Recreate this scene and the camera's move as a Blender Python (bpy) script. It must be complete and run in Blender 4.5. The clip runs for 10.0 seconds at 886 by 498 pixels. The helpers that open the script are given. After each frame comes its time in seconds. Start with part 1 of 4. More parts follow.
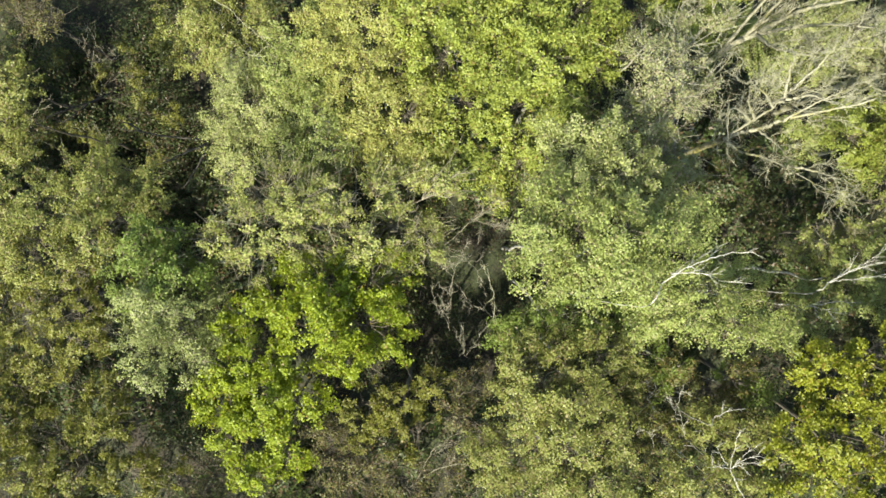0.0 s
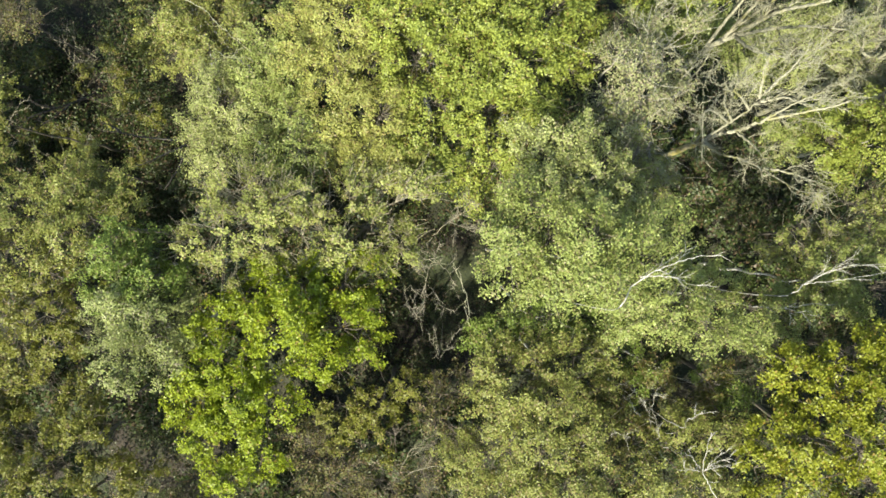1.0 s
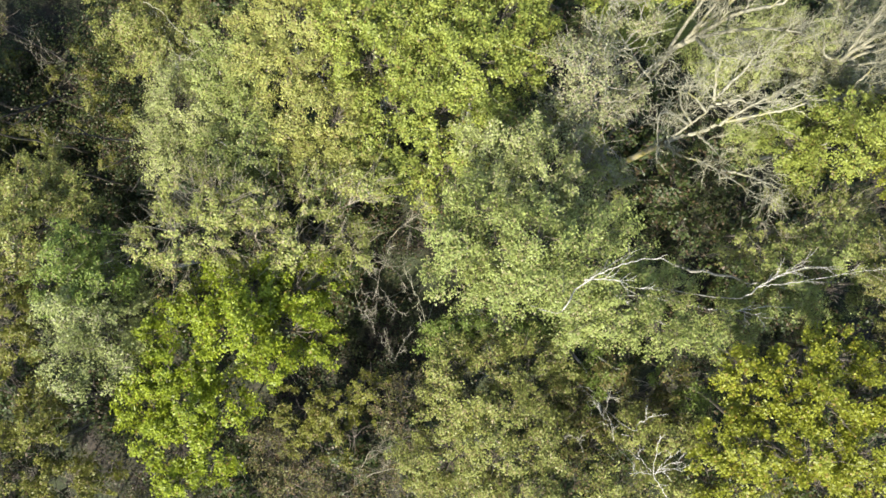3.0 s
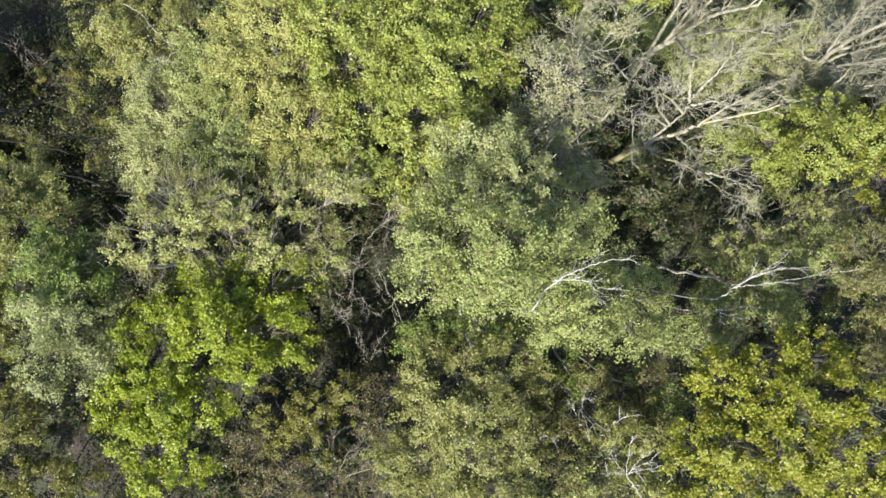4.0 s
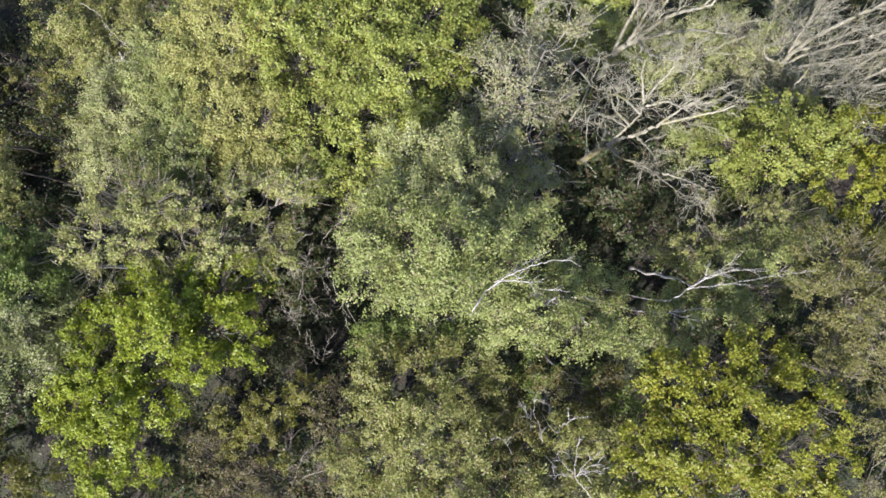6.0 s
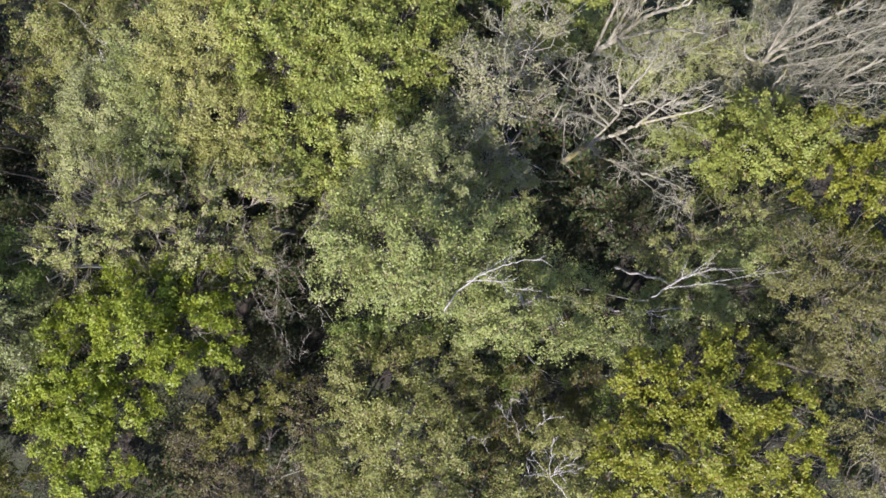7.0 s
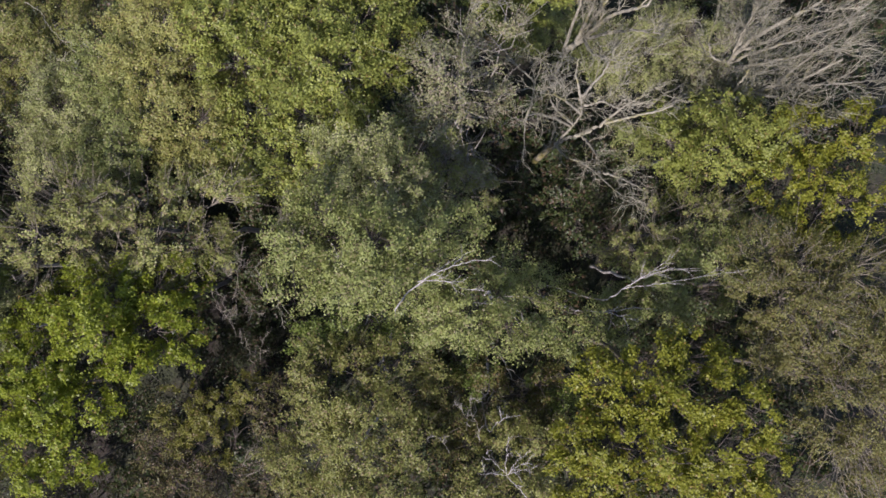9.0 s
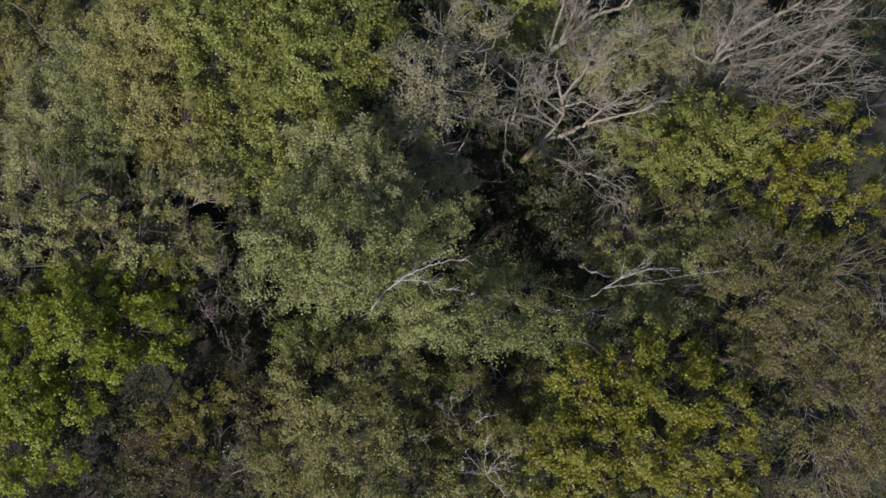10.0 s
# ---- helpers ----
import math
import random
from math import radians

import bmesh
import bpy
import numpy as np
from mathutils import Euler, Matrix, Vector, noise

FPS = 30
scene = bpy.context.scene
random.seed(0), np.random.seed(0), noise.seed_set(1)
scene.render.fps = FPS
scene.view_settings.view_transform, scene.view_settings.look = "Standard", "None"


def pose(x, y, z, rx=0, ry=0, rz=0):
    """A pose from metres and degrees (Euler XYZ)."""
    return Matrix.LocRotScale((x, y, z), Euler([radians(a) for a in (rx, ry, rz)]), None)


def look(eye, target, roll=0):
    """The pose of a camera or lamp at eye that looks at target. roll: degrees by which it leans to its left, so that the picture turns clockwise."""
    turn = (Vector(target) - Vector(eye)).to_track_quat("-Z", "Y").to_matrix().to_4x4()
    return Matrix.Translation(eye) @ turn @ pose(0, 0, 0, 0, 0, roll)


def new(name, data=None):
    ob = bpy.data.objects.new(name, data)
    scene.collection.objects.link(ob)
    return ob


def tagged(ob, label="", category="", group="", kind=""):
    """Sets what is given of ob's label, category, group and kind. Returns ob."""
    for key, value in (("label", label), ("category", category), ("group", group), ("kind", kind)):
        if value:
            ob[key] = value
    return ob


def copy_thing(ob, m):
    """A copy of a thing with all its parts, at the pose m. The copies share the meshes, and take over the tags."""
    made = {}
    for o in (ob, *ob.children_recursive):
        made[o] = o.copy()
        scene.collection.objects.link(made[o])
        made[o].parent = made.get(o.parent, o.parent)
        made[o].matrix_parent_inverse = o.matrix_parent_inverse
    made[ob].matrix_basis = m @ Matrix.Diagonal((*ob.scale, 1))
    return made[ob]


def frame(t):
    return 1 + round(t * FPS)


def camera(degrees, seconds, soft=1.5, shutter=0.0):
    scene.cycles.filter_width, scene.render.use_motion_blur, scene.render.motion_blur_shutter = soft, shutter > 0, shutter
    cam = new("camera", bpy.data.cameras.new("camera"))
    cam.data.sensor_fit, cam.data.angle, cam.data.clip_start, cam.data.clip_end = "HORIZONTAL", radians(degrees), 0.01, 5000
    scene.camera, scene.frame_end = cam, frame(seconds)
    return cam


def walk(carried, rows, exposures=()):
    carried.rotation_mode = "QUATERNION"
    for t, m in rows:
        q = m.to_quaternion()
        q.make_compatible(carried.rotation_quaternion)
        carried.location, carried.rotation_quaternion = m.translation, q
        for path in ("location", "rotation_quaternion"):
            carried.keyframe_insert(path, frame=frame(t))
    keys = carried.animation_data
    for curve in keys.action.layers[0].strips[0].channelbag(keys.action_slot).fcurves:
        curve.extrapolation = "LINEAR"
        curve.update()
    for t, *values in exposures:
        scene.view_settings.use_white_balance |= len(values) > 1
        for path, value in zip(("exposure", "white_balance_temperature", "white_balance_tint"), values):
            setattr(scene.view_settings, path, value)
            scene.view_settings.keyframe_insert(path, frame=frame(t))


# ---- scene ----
# A drone looks straight down on a young spring wood of birch and oak and drifts sideways over it.
cam = camera(57.0, 10.0, soft=1.65)
PATH = [
    (0.0, pose(0.000, 0.000, 36.000, 0.00, 0.01, -0.02)),
    (0.5, pose(0.327, 0.044, 35.986, -0.05, -0.04, -0.02)),
    (1.0, pose(0.651, 0.101, 35.969, -0.10, -0.09, -0.03)),
    (1.5, pose(0.951, 0.147, 35.941, -0.14, -0.13, -0.04)),
    (2.0, pose(1.249, 0.164, 35.912, -0.15, -0.17, -0.04)),
    (2.5, pose(1.532, 0.157, 35.910, -0.12, -0.18, -0.03)),
    (3.8, pose(2.395, 0.140, 36.004, 0.04, -0.09, -0.05)),
    (4.5, pose(2.884, 0.119, 36.007, 0.09, 0.04, -0.03)),
    (5.0, pose(3.230, 0.119, 35.994, 0.11, 0.11, -0.00)),
    (5.5, pose(3.563, 0.123, 35.951, 0.13, 0.16, 0.04)),
    (6.8, pose(4.314, 0.119, 35.895, 0.11, -0.01, 0.10)),
    (7.5, pose(4.676, 0.145, 35.875, 0.05, -0.10, 0.10)),
    (8.0, pose(4.928, 0.167, 35.898, -0.01, -0.12, 0.09)),
    (8.5, pose(5.190, 0.181, 35.940, -0.06, -0.09, 0.10)),
    (9.0, pose(5.476, 0.190, 35.993, -0.09, -0.04, 0.12)),
    (9.5, pose(5.751, 0.193, 36.042, -0.12, 0.03, 0.14)),
    (10.0, pose(6.027, 0.199, 36.076, -0.13, 0.09, 0.13)),
]
# the film grows darker towards its end
EXPOSURES = [(0.0, 1.99, 6800, 2), (2.5, 1.99, 6600, 7), (4.0, 1.94, 6050, 16), (5.5, 1.83, 5820, 22), (7.0, 1.59, 5800, 28), (8.0, 1.33, 5850, 30), (9.0, 0.99, 5900, 32), (9.5, 0.81, 5880, 32), (10.0, 0.48, 5850, 34)]
walk(cam, PATH, EXPOSURES)

# ---- daylight ----
SUN_ELEVATION, SUN_FROM = 50.0, 238.0  # degrees; SUN_FROM counts anticlockwise from +x
world = bpy.data.worlds.new("sky")
scene.world = world
world.use_nodes = True
wn = world.node_tree
sky = wn.nodes.new("ShaderNodeTexSky")
sky.sky_type = "NISHITA"
sky.sun_disc = False
sky.sun_elevation = radians(SUN_ELEVATION)
sky.sun_rotation = radians(90.0 - SUN_FROM)
wn.nodes["Background"].inputs["Strength"].default_value = 0.082
wn.links.new(sky.outputs["Color"], wn.nodes["Background"].inputs["Color"])
sun = new("sun", bpy.data.lights.new("sun", "SUN"))
sun.data.energy = 4.1
sun.data.angle = radians(0.6)
sun.data.color = (1.0, 0.94, 0.82)
ce, se = math.cos(radians(SUN_ELEVATION)), math.sin(radians(SUN_ELEVATION))
sun.matrix_world = look((60 * ce * math.cos(radians(SUN_FROM)), 60 * ce * math.sin(radians(SUN_FROM)), 60 * se), (0, 0, 0))


# ---- materials ----
def node_material(name):
    m = bpy.data.materials.new(name)
    m.use_nodes = True
    return m, m.node_tree.nodes, m.node_tree.links, m.node_tree.nodes["Principled BSDF"]


def noise_node(nodes, links, scale, detail=4.0, coords=None, rough=0.6):
    n = nodes.new("ShaderNodeTexNoise")
    n.inputs["Scale"].default_value = scale
    n.inputs["Detail"].default_value = detail
    n.inputs["Roughness"].default_value = rough
    if coords is not None:
        links.new(coords, n.inputs["Vector"])
    return n


def ramp_node(nodes, links, source, stops):
    r = nodes.new("ShaderNodeValToRGB")
    while len(r.color_ramp.elements) < len(stops):
        r.color_ramp.elements.new(0.5)
    for e, (p, c) in zip(r.color_ramp.elements, stops):
        e.position, e.color = p, (*c, 1.0)
    links.new(source, r.inputs["Fac"])
    return r


def mix_node(nodes, links, fac, a, b, blend="MIX"):
    m = nodes.new("ShaderNodeMix")
    m.data_type, m.blend_type = "RGBA", blend
    for sock, v in ((m.inputs[0], fac), (m.inputs[6], a), (m.inputs[7], b)):
        if isinstance(v, (int, float)):
            sock.default_value = v
        elif isinstance(v, tuple):
            sock.default_value = (*v, 1.0)
        else:
            links.new(v, sock)
    return m.outputs[2]


def leaf_material(name, young, grown, dry, dry_share=0.12, clear=0.35):
    """Leaves: each one has its own tint between young and grown, some are dry; patches differ over a metre or so."""
    m, nodes, links, bsdf = node_material(name)
    geo = nodes.new("ShaderNodeNewGeometry")
    one = ramp_node(nodes, links, geo.outputs["Random Per Island"], [(0.0, tuple(c * 0.8 for c in grown)), (0.55, young), (1.0, tuple(min(1, c * 1.2) for c in young))])
    patch = noise_node(nodes, links, 0.9, 3.0, geo.outputs["Position"])
    lean = ramp_node(nodes, links, patch.outputs["Fac"], [(0.35, (0, 0, 0)), (0.65, (1, 1, 1))])
    tint = mix_node(nodes, links, lean.outputs["Color"], one.outputs["Color"], tuple(0.55 * g + 0.45 * y for g, y in zip(grown, young)))
    brown = nodes.new("ShaderNodeMath")
    brown.operation = "LESS_THAN"
    brown.inputs[1].default_value = dry_share
    shuffle = nodes.new("ShaderNodeMath")
    shuffle.operation = "FRACT"
    times = nodes.new("ShaderNodeMath")
    times.operation = "MULTIPLY"
    times.inputs[1].default_value = 37.3
    links.new(geo.outputs["Random Per Island"], times.inputs[0])
    links.new(times.outputs[0], shuffle.inputs[0])
    links.new(shuffle.outputs[0], brown.inputs[0])
    col = mix_node(nodes, links, brown.outputs[0], tint, dry)
    links.new(col, bsdf.inputs["Base Color"])
    bsdf.inputs["Roughness"].default_value = 0.48
    bsdf.inputs["Specular IOR Level"].default_value = 0.35
    tr = nodes.new("ShaderNodeBsdfTranslucent")
    links.new(mix_node(nodes, links, 0.5, col, tuple(min(1.0, c * 1.3) for c in young)), tr.inputs["Color"])
    mix = nodes.new("ShaderNodeMixShader")
    mix.inputs[0].default_value = clear
    links.new(bsdf.outputs[0], mix.inputs[1])
    links.new(tr.outputs[0], mix.inputs[2])
    links.new(mix.outputs[0], nodes["Material Output"].inputs["Surface"])
    return m


def bark_material(name, pale, dark, moss, moss_share=0.5, scale=6.0):
    m, nodes, links, bsdf = node_material(name)
    geo = nodes.new("ShaderNodeNewGeometry")
    fine = noise_node(nodes, links, scale * 3, 6.0, geo.outputs["Position"])
    base = ramp_node(nodes, links, fine.outputs["Fac"], [(0.36, dark), (0.5, tuple(0.5 * (a + b) for a, b in zip(pale, dark))), (0.6, pale)])
    wide = noise_node(nodes, links, scale * 0.25, 3.0, geo.outputs["Position"])
    where = ramp_node(nodes, links, wide.outputs["Fac"], [(moss_share, (0, 0, 0)), (min(1.0, moss_share + 0.12), (1, 1, 1))])
    links.new(mix_node(nodes, links, where.outputs["Color"], base.outputs["Color"], moss), bsdf.inputs["Base Color"])
    bsdf.inputs["Roughness"].default_value = 0.85
    bump = nodes.new("ShaderNodeBump")
    bump.inputs["Strength"].default_value = 0.5
    bump.inputs["Distance"].default_value = 0.02
    links.new(fine.outputs["Fac"], bump.inputs["Height"])
    links.new(bump.outputs[0], bsdf.inputs["Normal"])
    return m


LEAF = {
    "oak": leaf_material("young_oak_leaf", (0.245, 0.290, 0.02), (0.11, 0.152, 0.014), (0.18, 0.13, 0.03), 0.05, 0.4),
    "yellow_oak": leaf_material("yellow_oak_leaf", (0.242, 0.256, 0.024), (0.115, 0.136, 0.015), (0.2, 0.14, 0.03), 0.06, 0.4),
    "hornbeam": leaf_material("hornbeam_leaf", (0.275, 0.308, 0.059), (0.140, 0.178, 0.037), (0.18, 0.14, 0.04), 0.08, 0.38),
    "yellow_birch": leaf_material("yellow_birch_leaf", (0.322, 0.333, 0.088), (0.181, 0.194, 0.053), (0.21, 0.16, 0.065), 0.15, 0.36),
    "birch": leaf_material("birch_leaf", (0.264, 0.302, 0.084), (0.134, 0.167, 0.045), (0.22, 0.19, 0.09), 0.15, 0.34),
    "grey_birch": leaf_material("grey_birch_leaf", (0.322, 0.348, 0.120), (0.170, 0.196, 0.063), (0.26, 0.23, 0.14), 0.18, 0.34),
    "tuft": leaf_material("hazel_leaf", (0.185, 0.192, 0.034), (0.086, 0.094, 0.019), (0.17, 0.13, 0.055), 0.12, 0.35),
    "silver": leaf_material("silver_birch_leaf", (0.272, 0.300, 0.102), (0.140, 0.167, 0.054), (0.2, 0.18, 0.11), 0.15, 0.34),
    "green": leaf_material("green_willow_leaf", (0.18, 0.235, 0.045), (0.09, 0.13, 0.026), (0.16, 0.13, 0.055), 0.1, 0.36),
    "olive": leaf_material("olive_scrub_leaf", (0.13, 0.14, 0.03), (0.058, 0.07, 0.016), (0.15, 0.105, 0.045), 0.25, 0.34),
    "twiggy": leaf_material("sparse_maple_leaf", (0.292, 0.318, 0.085), (0.165, 0.188, 0.052), (0.22, 0.18, 0.09), 0.2, 0.36),
    "brown": leaf_material("budding_brown_leaf", (0.14, 0.14, 0.042), (0.066, 0.068, 0.022), (0.15, 0.10, 0.055), 0.25, 0.32),
    "dull": leaf_material("dull_birch_leaf", (0.235, 0.252, 0.062), (0.120, 0.138, 0.034), (0.19, 0.15, 0.065), 0.18, 0.34),
    "russet": leaf_material("russet_alder_leaf", (0.172, 0.175, 0.045), (0.088, 0.092, 0.025), (0.15, 0.115, 0.05), 0.14, 0.34),
    "pale": leaf_material("pale_blackthorn_leaf", (0.285, 0.302, 0.132), (0.165, 0.178, 0.076), (0.26, 0.22, 0.15), 0.3, 0.34),
    # leaves below the canopy: deep shade is darkened into their green
    "dark": leaf_material("shade_darkened_leaf", (0.055, 0.075, 0.018), (0.022, 0.036, 0.009), (0.08, 0.055, 0.028), 0.25, 0.3),
}
BARK = {
    "birch": bark_material("birch_bark", (0.50, 0.48, 0.43), (0.20, 0.18, 0.15), (0.22, 0.22, 0.13), 0.6, 8.0),
    "poplar": bark_material("poplar_bark", (0.315, 0.30, 0.215), (0.155, 0.145, 0.10), (0.19, 0.18, 0.07), 0.54, 6.0),
    "lichen": bark_material("lichen_covered_bark", (0.24, 0.21, 0.12), (0.11, 0.095, 0.055), (0.22, 0.19, 0.05), 0.42, 6.0),
    "brown": bark_material("brown_bark", (0.12, 0.10, 0.076), (0.045, 0.037, 0.028), (0.08, 0.085, 0.035), 0.58, 7.0),
    # dead wood: shadow is painted in, so stems stay near black in sun
    "dead": bark_material("shade_darkened_dead_bark", (0.030, 0.024, 0.018), (0.012, 0.010, 0.008), (0.028, 0.030, 0.014), 0.6, 7.0),
    "wand": bark_material("thin_wand_bark", (0.37, 0.355, 0.245), (0.185, 0.175, 0.115), (0.17, 0.168, 0.07), 0.54, 7.0),
    "sallow": bark_material("sallow_twig_bark", (0.24, 0.215, 0.155), (0.12, 0.105, 0.075), (0.12, 0.12, 0.055), 0.56, 7.0),
    "grey": bark_material("grey_twig_bark", (0.38, 0.36, 0.29), (0.18, 0.165, 0.13), (0.16, 0.16, 0.08), 0.6, 7.0),
}


def ground_material():
    m, nodes, links, bsdf = node_material("shade_darkened_litter_soil")
    geo = nodes.new("ShaderNodeNewGeometry")
    fine = noise_node(nodes, links, 9.0, 8.0, geo.outputs["Position"], 0.7)
    # litter and moss colours are lowered to carry the shade under the crowns
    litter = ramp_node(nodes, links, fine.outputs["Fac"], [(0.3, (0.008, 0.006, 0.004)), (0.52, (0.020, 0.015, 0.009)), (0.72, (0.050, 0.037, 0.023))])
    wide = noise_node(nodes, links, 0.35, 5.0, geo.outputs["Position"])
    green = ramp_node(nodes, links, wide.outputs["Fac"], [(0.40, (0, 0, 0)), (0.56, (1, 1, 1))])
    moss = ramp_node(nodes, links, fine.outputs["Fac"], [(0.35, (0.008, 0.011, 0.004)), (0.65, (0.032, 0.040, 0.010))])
    links.new(mix_node(nodes, links, green.outputs["Color"], litter.outputs["Color"], moss.outputs["Color"]), bsdf.inputs["Base Color"])
    bsdf.inputs["Roughness"].default_value = 0.92
    bump = nodes.new("ShaderNodeBump")
    bump.inputs["Strength"].default_value = 0.8
    bump.inputs["Distance"].default_value = 0.072
    links.new(fine.outputs["Fac"], bump.inputs["Height"])
    links.new(bump.outputs[0], bsdf.inputs["Normal"])
    return m


# ---- mesh helpers ----
def quad_object(name, verts, quads, material, smooth=False):
    """One mesh object from arrays of corners and of faces, which all have the same number of corners."""
    verts, quads = np.asarray(verts, np.float32), np.asarray(quads, np.int32)
    me = bpy.data.meshes.new(name)
    me.vertices.add(len(verts))
    me.vertices.foreach_set("co", verts.ravel())
    me.loops.add(quads.size)
    me.loops.foreach_set("vertex_index", quads.ravel())
    me.polygons.add(len(quads))
    me.polygons.foreach_set("loop_start", np.arange(0, quads.size, quads.shape[1], dtype=np.int32))
    if smooth:
        me.polygons.foreach_set("use_smooth", np.ones(len(quads), bool))
    me.update(calc_edges=True)
    me.materials.append(material)
    return new(name, me)


def part(name, arrays, material, parent, label="", smooth=False):
    ob = quad_object(name, *arrays, material, smooth)
    ob.parent = parent
    ob.matrix_parent_inverse = parent.matrix_world.inverted()
    return tagged(ob, label)


def sub_part(name, arrays, material, parent):
    """A piece under a part, whose own pose is the world's."""
    ob = quad_object(name, *arrays, material, True)
    ob.parent = parent
    return ob


def joined(pieces):
    """Arrays of many meshes laid one after the other."""
    verts, quads, at = [], [], 0
    for v, q in pieces:
        verts.append(v)
        quads.append(q + at)
        at += len(v)
    return np.concatenate(verts), np.concatenate(quads)


def tubes(paths, radii, sides=4):
    """Tapering tubes: paths (n, k, 3), radii (n, k)."""
    paths, radii = np.asarray(paths, float), np.asarray(radii, float)
    n, k, _ = paths.shape
    along = np.gradient(paths, axis=1)
    along /= np.linalg.norm(along, axis=2, keepdims=True) + 1e-9
    ref = np.where(np.abs(along[..., 2:3]) > 0.9, np.array([1.0, 0, 0]), np.array([0, 0, 1.0]))
    a = np.cross(along, ref)
    a /= np.linalg.norm(a, axis=2, keepdims=True) + 1e-9
    b = np.cross(along, a)
    ang = np.arange(sides) * 2 * np.pi / sides
    ring = a[:, :, None] * np.cos(ang)[:, None] + b[:, :, None] * np.sin(ang)[:, None]
    verts = (paths[:, :, None] + ring * radii[:, :, None, None]).reshape(-1, 3)
    i, j, s = np.meshgrid(np.arange(n), np.arange(k - 1), np.arange(sides), indexing="ij")
    at = lambda ii, jj, ss: (ii * k + jj) * sides + ss % sides
    quads = np.stack([at(i, j, s), at(i, j, s + 1), at(i, j + 1, s + 1), at(i, j + 1, s)], -1).reshape(-1, 4)
    return verts, quads


def leaves(rng, centres, outward, length, width, flat=0.6):
    """One small pointed leaf at each centre."""
    n = len(centres)
    normal = rng.normal(size=(n, 3)) * (1 - flat) * 0.75 + np.array([0, 0, 1.0]) * flat * 0.7 + outward * 0.75
    normal /= np.linalg.norm(normal, axis=1, keepdims=True) + 1e-9
    axis = np.cross(normal, rng.normal(size=(n, 3)))
    axis /= np.linalg.norm(axis, axis=1, keepdims=True) + 1e-9
    side = np.cross(normal, axis)
    size = rng.uniform(0.7, 1.3, (n, 1))
    l, w = length * size * 0.5, width * size * 0.5
    verts = np.stack([centres + axis * l - normal * l * 0.2, centres - axis * l + side * w, centres - axis * l - side * w], 1).reshape(-1, 3)
    return verts, np.arange(3 * n).reshape(n, 3)


def bent(rng, a, b, k, wobble, rise=0.0):
    """A crooked way from a to b in k points, bowed upwards by rise."""
    s = np.linspace(0, 1, k)[:, None]
    p = a + (b - a) * s
    p[:, 2] += rise * np.sin(np.pi * s[:, 0])
    d = np.linalg.norm(b - a)
    p[1:-1] += rng.normal(size=(k - 2, 3)) * wobble * d
    return p


# ---- leafy trees ----
# clumps a square metre, clump radius, leaves a clump, leaf length and width, flatness, share of gaps, bare twigs a clump, feathering
KIND = {
    "oak": (15.0, 0.21, 150, 0.056, 0.045, 0.36, 0.30, 0.3, 0.5),
    "yellow_oak": (13.0, 0.20, 150, 0.056, 0.044, 0.36, 0.35, 0.3, 0.5),
    "hornbeam": (14.0, 0.24, 150, 0.056, 0.042, 0.40, 0.25, 0.3, 0.8),
    "yellow_birch": (15.0, 0.24, 195, 0.044, 0.034, 0.40, 0.29, 0.3, 0.8),
    "birch": (15.0, 0.25, 200, 0.043, 0.033, 0.40, 0.28, 0.3, 0.8),
    "grey_birch": (15.0, 0.25, 200, 0.042, 0.032, 0.38, 0.27, 0.4, 0.8),
    "tuft": (13.0, 0.19, 150, 0.052, 0.040, 0.38, 0.45, 0.8, 0.6),
    "silver": (15.0, 0.25, 212, 0.042, 0.032, 0.38, 0.27, 0.4, 0.8),
    "dull": (14.0, 0.23, 185, 0.046, 0.035, 0.40, 0.36, 0.3, 0.8),
    "green": (14.0, 0.25, 188, 0.047, 0.036, 0.40, 0.3, 0.3, 0.75),
    "olive": (13.0, 0.22, 145, 0.047, 0.036, 0.40, 0.38, 0.8, 0.8),
    "twiggy": (14.0, 0.18, 120, 0.048, 0.038, 0.45, 0.36, 2.2, 0.6),
    "brown": (11.0, 0.23, 75, 0.046, 0.035, 0.35, 0.36, 2.2, 0.8),
    "russet": (13.0, 0.23, 150, 0.042, 0.032, 0.38, 0.33, 1.8, 0.9),
    "pale": (14.0, 0.24, 138, 0.043, 0.033, 0.38, 0.24, 1.2, 0.75),
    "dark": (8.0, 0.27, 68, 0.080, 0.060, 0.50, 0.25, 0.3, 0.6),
}
BARK_OF = {"birch": "birch", "grey_birch": "birch", "yellow_birch": "birch", "oak": "brown", "yellow_oak": "brown", "hornbeam": "grey",
           "green": "grey", "olive": "brown", "twiggy": "brown", "brown": "brown", "dull": "birch", "silver": "birch", "tuft": "brown", "russet": "brown", "dark": "brown", "pale": "grey"}


